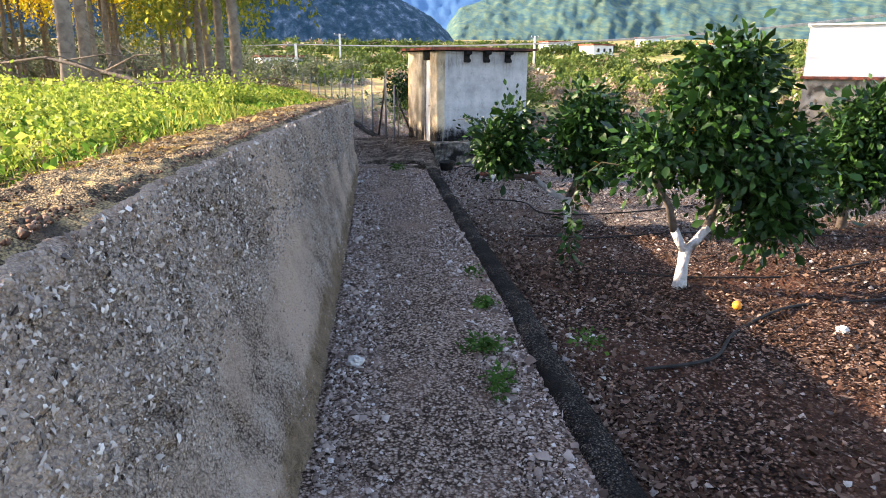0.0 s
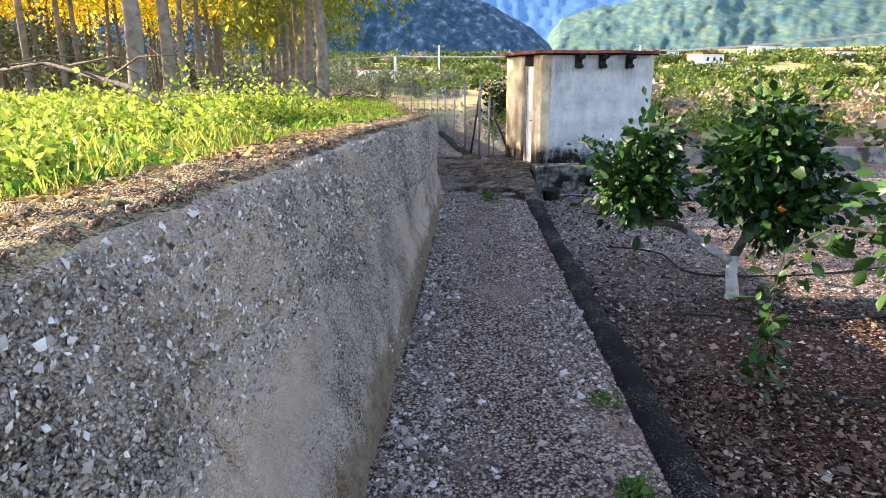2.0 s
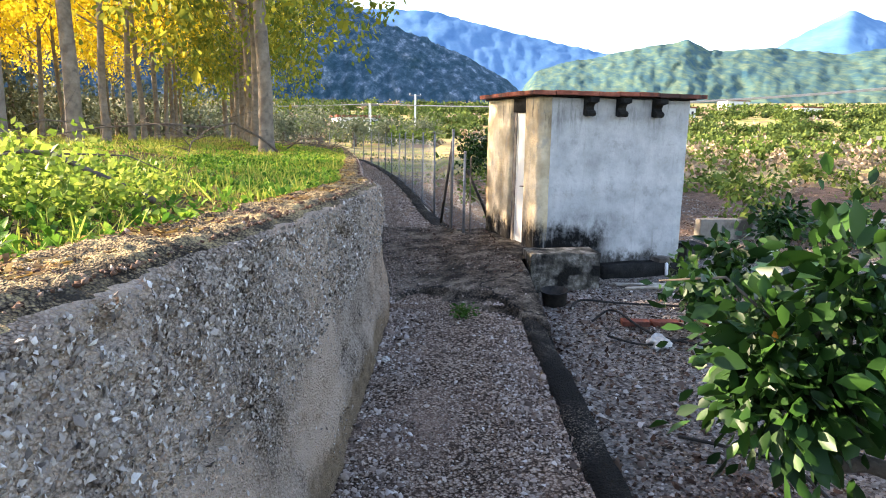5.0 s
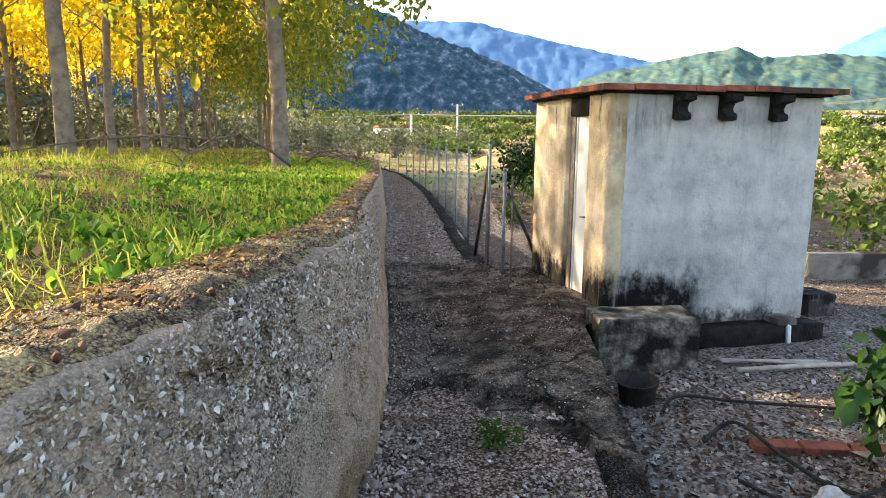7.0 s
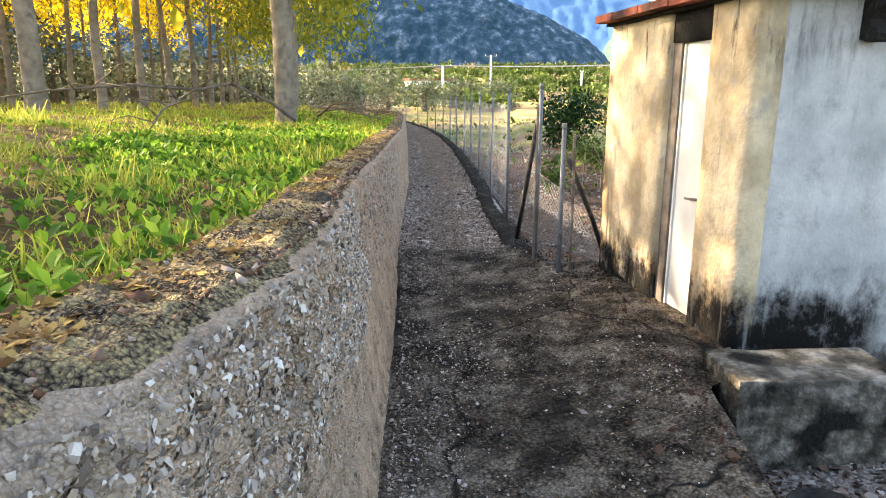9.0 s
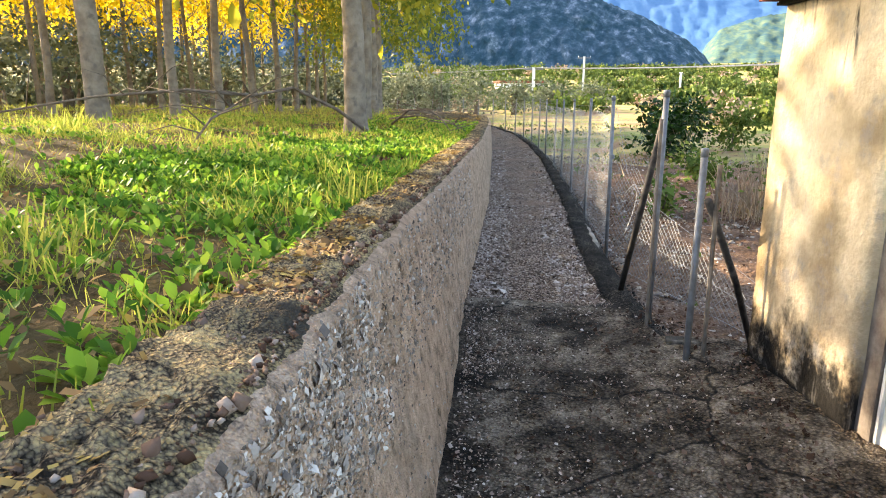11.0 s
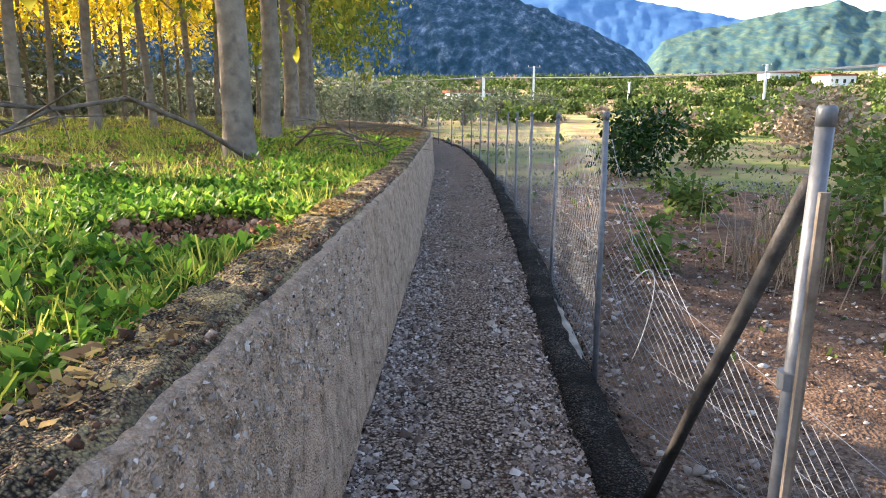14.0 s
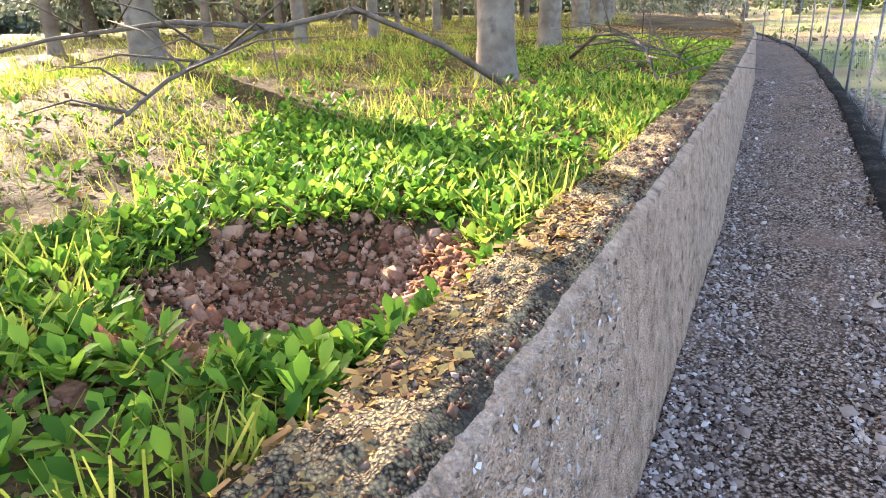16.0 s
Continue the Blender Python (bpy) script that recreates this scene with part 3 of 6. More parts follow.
    keep = rng.random(n) < np.where(y > 4.6, 0.25, 1.0) * np.clip(0.75 + 0.6 * np.sin(x * 1.7 + y) * np.sin(y * 1.4), 0.15, 1)
    x, y, z = x[keep], y[keep], z[keep]
    put("dead_leaves", scatter("dead_leaves", [(0.5, 0.0, 0.06), (0.0, 0.26, 0), (-0.5, 0.0, 0.05), (0.0, -0.26, 0)], [(0, 1, 2, 3)], np.stack([x, y, z], -1), np.clip(0.034 * rng.lognormal(0, 0.4, len(x)), 0.01, 0.075), M["dead_leaf"], tilt=0.4), kind="stuff", label="dead brown leaves strewn over the orchard soil", category="leaves")


def build_terrace():
    ys = np.concatenate([np.linspace(-8, 24, 240), np.linspace(24.4, 90, 110)])
    u = np.linspace(0, 1, 110) ** 2.0
    put("terrace_ground", grid_mesh("terrace_ground", lambda y: lerp_line(TOP_X, min(y, 60)) - wall_top_width(y) + 0.12 - u * 75, ys, lambda x, y: terrace_z(x, y), M["earth"], 0.006), kind="structure", label="leaf-strewn earth of the tree plantation", category="ground")


def build_mountains():
    # Distance haze is in each ridge's material: bluish base colour plus a little glow.
    ridges = [
        ("mountain_far", 2600, [(-60, 9), (-30, 9), (-3.8, 9.4), (0.1, 9.2), (3.9, 8.2), (8.5, 7.2), (13, 6.2), (18, 5), (24, 4.8), (29, 7.6), (31, 8.6), (34, 7.2), (40, 6.6), (50, 6), (75, 5)], "hazed_rock_far", 0.35),
        ("mountain_right", 1500, [(6.6, 0.5), (7.2, 3.3), (8.2, 4.6), (9.9, 5.2), (13.4, 5.8), (15.9, 6.3), (20, 6.95), (21.8, 6.1), (26.4, 6.2), (31, 5.6), (36, 6.2), (45, 6.0), (60, 5), (80, 4)], "hazed_rock_right", 0.3),
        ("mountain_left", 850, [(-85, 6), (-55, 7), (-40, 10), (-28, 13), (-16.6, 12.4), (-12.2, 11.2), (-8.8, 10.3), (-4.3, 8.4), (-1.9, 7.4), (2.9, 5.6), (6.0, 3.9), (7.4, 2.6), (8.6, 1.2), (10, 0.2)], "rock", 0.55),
    ]
    for name, dist, table, mat, amp in ridges:
        az = np.linspace(table[0][0], table[-1][0], 420)
        el = np.interp(az, [r[0] for r in table], [r[1] for r in table])
        k = 40
        V = []
        for a, e in zip(az, el):
            for j in range(k):
                u = j / (k - 1)
                prof = u ** 0.85
                r = dist * (0.72 + 0.38 * u)
                p = Vector((a * 0.35, u * 3.0, dist * 0.01))
                f = noise.fractal(p, 0.9, 2.2, 7)
                r *= 1 + {850: 0.045, 1500: 0.035, 2600: 0.02}[dist] * f * (1 - 0.3 * u)
                h = math.tan(radians(max(e, 0.1))) * dist * 1.1 * prof * (1 + 0.1 * f * (1 - u)) + amp * dist * 0.006 * noise.fractal(Vector((a * 1.6, u * 6, 2)), 0.8, 2.1, 6)
                V.append((r * math.sin(radians(a)), r * math.cos(radians(a)), h - 4 * (1 - u)))
        idx = np.arange(len(az) * k).reshape(len(az), k)
        F = np.stack([idx[:-1, :-1], idx[1:, :-1], idx[1:, 1:], idx[:-1, 1:]], -1).reshape(-1, 4)
        put(name, mesh_np(name, V, F, M[mat], True), kind="structure", label="limestone mountain with scrub slopes, blue haze coloured in", category="mountain")


STONE_V = [(1, 0, 0), (-0.95, 0.2, 0), (0.15, 0.8, 0.05), (-0.2, -0.8, 0), (0.2, 0.15, 0.65), (-0.1, -0.1, -0.5)]
HALF_F = [(4, 0, 2), (4, 2, 1), (4, 1, 3), (4, 3, 0)]
STONE_F = [(4, 0, 2), (4, 2, 1), (4, 1, 3), (4, 3, 0), (5, 2, 0), (5, 1, 2), (5, 3, 1), (5, 0, 3)]
M["wall_stone"] = material("wall_pebbles", [(0.0, (0.05, 0.04, 0.034)), (0.3, (0.24, 0.197, 0.165)), (0.7, (0.47, 0.405, 0.348)), (1.0, (0.76, 0.71, 0.65))], 20, island=0.85, bump=0.3, bump_scale=90)
M["dead_leaf"] = material("dead_leaf", [(0.0, (0.014, 0.007, 0.005)), (0.5, (0.06, 0.034, 0.022)), (0.85, (0.155, 0.103, 0.076)), (1.0, (0.4, 0.33, 0.28))], 20, island=0.8, bump=0)
M["twig"] = material("dark_twig", [(0.3, (0.02, 0.018, 0.012)), (0.7, (0.06, 0.055, 0.035))], 20, bump=0.3)
M["kerb_stones"] = material("dark_grit", [(0.0, (0.015, 0.013, 0.011)), (0.6, (0.05, 0.043, 0.036)), (0.92, (0.12, 0.105, 0.09)), (1.0, (0.4, 0.37, 0.33))], 20, island=0.85, bump=0.3, bump_scale=90)
M["field_stones"] = material("field_stone_mix", [(0.0, (0.05, 0.033, 0.025)), (0.4, (0.18, 0.135, 0.108)), (0.75, (0.36, 0.32, 0.28)), (1.0, (0.6, 0.56, 0.51))], 20, island=0.75, bump=0.3, bump_scale=90)
M["chips"] = material("soil_chip_mix", [(0.0, (0.025, 0.013, 0.008)), (0.45, (0.11, 0.06, 0.04)), (0.8, (0.24, 0.165, 0.12)), (1.0, (0.52, 0.46, 0.4))], 20, island=0.8, bump=0.3, bump_scale=90)
M["far_land"] = material("far_fields", [(0.34, (0.06, 0.1, 0.025)), (0.45, (0.2, 0.22, 0.055)), (0.56, (0.38, 0.3, 0.12)), (0.7, (0.42, 0.27, 0.15))], 0.16, detail=14, bump=0.3, bump_scale=1.2, bump_dist=0.3, spot=(0.24, 0.155, 0.09), spot_scale=0.3, spot_at=(0.5, 0.6))
# Blue of the far air is mixed into this ramp, and emission lifts it.
M["hazed_rock_far"] = material("hazed_far_mountain_side", [(0.3, (0.04, 0.11, 0.23)), (0.5, (0.06, 0.145, 0.27)), (0.7, (0.09, 0.18, 0.31))], 0.012, detail=14, bump=0.4, bump_scale=0.02, bump_dist=12, emit=0.13, coord=(1.0, 0.25, 1.0))
# Sunlit green, blue slope shadow and haze are coloured in; emit adds haze glow.
M["hazed_rock_right"] = material("hazed_sunlit_mountain_side", [(0.34, (0.018, 0.062, 0.09)), (0.47, (0.04, 0.085, 0.085)), (0.58, (0.07, 0.11, 0.078)), (0.7, (0.115, 0.15, 0.105)), (0.85, (0.26, 0.28, 0.28))], 0.08, detail=15, bump=0.35, bump_scale=0.03, bump_dist=10, emit=0.06, coord=(1.0, 0.25, 0.9))


def gravelly(m):
    """Beyond the first trees the orchard soil is covered with pale gravel."""
    nt = m.node_tree
    N, L = nt.nodes, nt.links
    bsdf = N["Principled BSDF"]
    col = bsdf.inputs["Base Color"].links[0].from_socket
    tc, sep = N.new("ShaderNodeTexCoord"), N.new("ShaderNodeSeparateXYZ")
    L.new(tc.outputs["Object"], sep.inputs[0])
    nz = N.new("ShaderNodeTexNoise")
    nz.inputs["Scale"].default_value, nz.inputs["Detail"].default_value = 0.9, 9
    L.new(tc.outputs["Object"], nz.inputs["Vector"])
    ad = N.new("ShaderNodeMath")
    ad.operation = "MULTIPLY_ADD"
    ad.inputs[1].default_value = 7.0
    L.new(nz.outputs[0], ad.inputs[0])
    L.new(sep.outputs[1], ad.inputs[2])
    mr = N.new("ShaderNodeMapRange")
    mr.inputs[1].default_value, mr.inputs[2].default_value, mr.inputs[4].default_value = 7.0, 10.0, 0.75
    L.new(ad.outputs[0], mr.inputs[0])
    far = N.new("ShaderNodeMapRange")
    far.inputs[1].default_value, far.inputs[2].default_value, far.inputs[3].default_value, far.inputs[4].default_value = 14.5, 18.0, 1.0, 0.08
    L.new(ad.outputs[0], far.inputs[0])
    band = N.new("ShaderNodeMath")
    band.operation = "MULTIPLY"
    L.new(mr.outputs[0], band.inputs[0])
    L.new(far.outputs[0], band.inputs[1])
    v = N.new("ShaderNodeTexVoronoi")
    v.inputs["Scale"].default_value = 48
    L.new(tc.outputs["Object"], v.inputs["Vector"])
    cr = N.new("ShaderNodeValToRGB")
    for e, (p, c) in zip(cr.color_ramp.elements, ((0.15, (0.03, 0.022, 0.017, 1)), (0.9, (0.42, 0.37, 0.32, 1)))):
        e.position, e.color = p, c
    L.new(v.outputs["Color"], cr.inputs[0])
    mx = N.new("ShaderNodeMix")
    mx.data_type = "RGBA"
    L.new(band.outputs[0], mx.inputs[0])
    red = N.new("ShaderNodeValToRGB")
    for e, (p, c) in zip(red.color_ramp.elements, ((0.32, (0.045, 0.024, 0.015, 1)), (0.72, (0.3, 0.185, 0.12, 1)))):
        e.position, e.color = p, c
    nr = N.new("ShaderNodeTexNoise")
    nr.inputs["Scale"].default_value, nr.inputs["Detail"].default_value, nr.inputs["Roughness"].default_value = 5.0, 12, 0.75
    L.new(tc.outputs["Object"], nr.inputs["Vector"])
    L.new(nr.outputs[0], red.inputs[0])
    field = N.new("ShaderNodeMix")
    field.data_type = "RGBA"
    L.new(far.outputs[0], field.inputs[0])
    L.new(red.outputs[0], field.inputs[6])
    L.new(col, field.inputs[7])
    col = field.outputs[2]
    L.new(col, mx.inputs[6])
    L.new(cr.outputs[0], mx.inputs[7])
    L.new(mx.outputs[2], bsdf.inputs["Base Color"])


def cracked(m, scale=0.75):
    """Thin dark cracks through a concrete surface."""
    nt = m.node_tree
    N, L = nt.nodes, nt.links
    bsdf = N["Principled BSDF"]
    col = bsdf.inputs["Base Color"].links[0].from_socket
    tc, nz = N.new("ShaderNodeTexCoord"), N.new("ShaderNodeTexNoise")
    nz.inputs["Scale"].default_value, nz.inputs["Detail"].default_value = 2.5, 6
    L.new(tc.outputs["Object"], nz.inputs["Vector"])
    wv = N.new("ShaderNodeVectorMath")
    wv.operation = "MULTIPLY_ADD"
    wv.inputs[1].default_value = (0.45, 0.45, 0.0)
    L.new(nz.outputs["Color"], wv.inputs[0])
    L.new(tc.outputs["Object"], wv.inputs[2])
    v = N.new("ShaderNodeTexVoronoi")
    v.feature = "DISTANCE_TO_EDGE"
    v.inputs["Scale"].default_value = scale
    L.new(wv.outputs[0], v.inputs["Vector"])
    mr = N.new("ShaderNodeMapRange")
    mr.inputs[1].default_value, mr.inputs[2].default_value, mr.inputs[3].default_value, mr.inputs[4].default_value = 0.003, 0.012, 0.9, 0.0
    L.new(v.outputs["Distance"], mr.inputs[0])
    mx = N.new("ShaderNodeMix")
    mx.data_type = "RGBA"
    L.new(mr.outputs[0], mx.inputs[0])
    L.new(col, mx.inputs[6])
    mx.inputs[7].default_value = (0.012, 0.011, 0.01, 1)
    L.new(mx.outputs[2], bsdf.inputs["Base Color"])


def rendered(m, start=8.2):
    """From the hut on, the wall is covered with a smoother tan render with damp runs; before it a sandy band shows low down."""
    nt = m.node_tree
    N, L = nt.nodes, nt.links
    bsdf = N["Principled BSDF"]
    col = bsdf.inputs["Base Color"].links[0].from_socket
    tc, sep = N.new("ShaderNodeTexCoord"), N.new("ShaderNodeSeparateXYZ")
    L.new(tc.outputs["Object"], sep.inputs[0])

    def noise_at(scale, stretch):
        mp, nz = N.new("ShaderNodeMapping"), N.new("ShaderNodeTexNoise")
        mp.inputs["Scale"].default_value = stretch
        L.new(tc.outputs["Object"], mp.inputs[0])
        nz.inputs["Scale"].default_value, nz.inputs["Detail"].default_value, nz.inputs["Roughness"].default_value = scale, 10, 0.72
        L.new(mp.outputs[0], nz.inputs["Vector"])
        return nz.outputs[0]

    def ramp(v, pairs):
        cr = N.new("ShaderNodeValToRGB")
        while len(cr.color_ramp.elements) < len(pairs):
            cr.color_ramp.elements.new(0.5)
        for e, (p, c) in zip(cr.color_ramp.elements, pairs):
            e.position, e.color = p, (*c, 1)
        L.new(v, cr.inputs[0])
        return cr.outputs[0]

    def mixed(fac, a, b):
        mx = N.new("ShaderNodeMix")
        mx.data_type = "RGBA"
        L.new(fac, mx.inputs[0])
        L.new(a, mx.inputs[6])
        L.new(b, mx.inputs[7])
        return mx.outputs[2]

    tan = ramp(noise_at(14, (1, 1, 1)), ((0.34, (0.15, 0.108, 0.075)), (0.47, (0.54, 0.37, 0.255)), (0.66, (0.78, 0.57, 0.42))))
    runs = ramp(noise_at(3.2, (1, 2.6, 0.35)), ((0.48, (0, 0, 0)), (0.66, (0.55, 0.55, 0.55))))
    damp = ramp(noise_at(25, (1, 1, 1)), ((0.3, (0.1, 0.077, 0.056)), (0.7, (0.3, 0.23, 0.165))))
    tan = mixed(runs, tan, damp)
    ad = N.new("ShaderNodeMath")
    ad.operation = "MULTIPLY_ADD"
    ad.inputs[1].default_value = 2.0
    L.new(noise_at(2.5, (1, 1, 1)), ad.inputs[0])
    L.new(sep.outputs[1], ad.inputs[2])
    mr = N.new("ShaderNodeMapRange")
    mr.inputs[1].default_value, mr.inputs[2].default_value, mr.inputs[4].default_value = start, start + 1.4, 0.85
    L.new(ad.outputs[0], mr.inputs[0])
    foot = N.new("ShaderNodeMath")
    foot.operation = "MULTIPLY_ADD"
    foot.inputs[1].default_value = 0.5
    L.new(noise_at(3.0, (1, 1, 1)), foot.inputs[0])
    L.new(sep.outputs[2], foot.inputs[2])
    fr = N.new("ShaderNodeMapRange")
    fr.inputs[1].default_value, fr.inputs[2].default_value, fr.inputs[3].default_value, fr.inputs[4].default_value = 0.42, 0.5, 0.85, 0.0
    L.new(foot.outputs[0], fr.inputs[0])
    brown = ramp(noise_at(18, (1, 1, 1)), ((0.3, (0.09, 0.06, 0.035)), (0.7, (0.33, 0.235, 0.145))))
    col = mixed(fr.outputs[0], col, brown)
    L.new(mixed(mr.outputs[0], col, tan), bsdf.inputs["Base Color"])


gravelly(M["soil"])
rendered(M["wall"])
cracked(M["slab"])
build_land()
build_wall()
build_path()
build_terrace()
build_mountains()


# ---- the hut ----
HUT_A = Vector((-0.2612, 0.9653, 0))       # along the door side, away from the path's start
HUT_B = Vector((0.9653, 0.2612, 0))        # along the blank front
HUT_M = Matrix(((HUT_B.x, HUT_A.x, 0, 1.5), (HUT_B.y, HUT_A.y, 0, 10.1), (0, 0, 1, 0), (0, 0, 0, 1)))   # local x along the front, y along the door side
HUT_W, HUT_D = 1.88, 1.66


def wall_panel(lo, hi, name, mat, parent, rough=0.006, cut=0.09, label=""):
    """A plastered slab of wall with a slightly uneven skin."""
    bm = bmesh.new()
    n = [max(1, int((hi[i] - lo[i]) / cut)) for i in range(3)]
    for ax in range(3):
        i, j = (ax + 1) % 3, (ax + 2) % 3
        for side in (0, 1):
            grid = {}
            for a in range(n[i] + 1):
                for b in range(n[j] + 1):
                    p = [0, 0, 0]
                    p[ax] = (lo, hi)[side][ax]
                    p[i] = lo[i] + (hi[i] - lo[i]) * a / n[i]
                    p[j] = lo[j] + (hi[j] - lo[j]) * b / n[j]
                    grid[a, b] = bm.verts.new(p)
            for a in range(n[i]):
                for b in range(n[j]):
                    bm.faces.new((grid[a, b], grid[a + 1, b], grid[a + 1, b + 1], grid[a, b + 1]))
    bmesh.ops.remove_doubles(bm, verts=bm.verts, dist=1e-4)
    for v in bm.verts:
        v.co += noise.noise_vector(v.co * 3.0) * rough + noise.noise_vector(v.co * 11) * rough * 0.4
    return part(name, bm, mat, parent, label, smooth=True)


def build_hut():
    hut = empty("hut", HUT_M, "small plastered field hut with flat tiled roof", "hut")
    t = 0.14
    wall_panel((0, 0, -0.15), (HUT_W, t, 1.935), "front_wall", M["hut_front"], hut, label="pale plaster wall with black mould low down")
    wall_panel((HUT_W - t, t, -0.15), (HUT_W, HUT_D - t, 1.935), "side_wall", M["hut_front"], hut)
    wall_panel((0, HUT_D - t, -0.15), (HUT_W, HUT_D, 1.935), "back_wall", M["hut_front"], hut)
    # the door side: ochre, in pieces round the opening
    wall_panel((-0.004, -0.004, 0.0), (t, 0.38, 1.938), "door_pier", M["ochre"], hut, label="ochre plaster pier beside the door")
    wall_panel((-0.004, 0.83, 0.0), (t, HUT_D, 1.938), "door_side_wall", M["ochre"], hut, label="ochre plaster wall stained dark under the roof")
    # The lintel takes the same near-black material as the footing.
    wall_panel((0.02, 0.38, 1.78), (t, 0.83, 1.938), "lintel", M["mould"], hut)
    part("door_frame", boxed((0.03, 0.74, 0.2), (0.12, 0.83, 1.78)), M["rust"], hut, "dark rusty steel door jamb", bevel=0.006)
    part("threshold", boxed((-0.02, 0.38, 0.1), (t, 0.83, 0.215)), M["concrete"], hut, bevel=0.01)
    door = part("door", boxed((0.055, 0.382, 0.22), (0.085, 0.738, 1.775)), M["door"], hut, "pale grey painted metal door, shut", bevel=0.004)
    for y in (0.385, 0.72):
        part("door_stile", boxed((0.042, y, 0.225), (0.06, y + 0.016, 1.77)), M["door"], door)
    part("door_handle", tube([(0.05, 0.47, 0.92), (0.025, 0.49, 0.92), (0.025, 0.56, 0.915)], [0.008, 0.009, 0.007], 6), M["rust"], door, "small steel handle")
    # roof: a thin slab with a worn tile edge
    o = 0.13
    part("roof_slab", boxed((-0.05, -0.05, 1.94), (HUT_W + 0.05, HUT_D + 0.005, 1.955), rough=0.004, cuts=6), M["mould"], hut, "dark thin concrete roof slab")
    k = 0
    for x0 in np.arange(-o, HUT_W + o - 0.02, 0.255):
        for y0 in np.arange(-o, HUT_D, 0.38):
            k += 1
            x1, y1 = min(x0 + 0.25, HUT_W + o), min(y0 + 0.375, HUT_D + 0.02)
            dz = 0.01 * noise.noise(Vector((x0 * 3, y0 * 3, 0)))
            part("roof_tile", boxed((x0, y0, 1.959 + dz), (x1, y1, 2.004 + dz), rough=0.006, seed=k), M["tile"], hut, bevel=0.013)
    for x0 in (0.5, 0.9, 1.36):
        bm = bmesh.new()
        prof = [(-0.17, 1.938), (0.0, 1.938), (0.0, 1.75), (-0.05, 1.735), (-0.1, 1.742), (-0.112, 1.77), (-0.095, 1.795), (-0.062, 1.805), (-0.05, 1.835), (-0.075, 1.872), (-0.17, 1.89)]
        sides = [[bm.verts.new((x, p[0], p[1])) for p in prof] for x in (x0 + 0.02, x0 + 0.12)]
        for i in range(len(prof)):
            j = (i + 1) % len(prof)
            bm.faces.new((sides[0][i], sides[0][j], sides[1][j], sides[1][i]))
        bm.faces.new(sides[0][::-1])
        bm.faces.new(sides[1])
        part("corbel", bm, M["mould"], hut, "black concrete corbel under the eaves", bevel=0.006)
    wall_panel((0.78, -0.2, -0.25), (1.93, 0.0, 0.07), "plinth", M["mould"], hut, 0.012, label="black-stained concrete footing")
    part("drain_pipe", tube([(1.58, -0.03, 0.1), (1.585, -0.12, 0.09), (1.59, -0.21, 0.06), (1.6, -0.215, -0.18)], [0.022] * 4, 8), M["plastic"], hut, "short white plastic drain pipe", smooth=True)
    part("drain_cap", boxed((1.5, -0.2, 0.072), (1.68, -0.02, 0.12), rough=0.015, cuts=2), M["concrete"], hut)
    # block step beside the hut
    blk = part("concrete_block", boxed((0, 0, -0.3), (0.76, 0.37, 0.31), rough=0.01, cuts=5), M["block"], None, "mould-stained concrete block standing at the hut corner", bevel=0.008)
    blk.matrix_basis = pose(1.38, 9.5, 0, 0, 0, 8)
    tagged(blk, category="block")


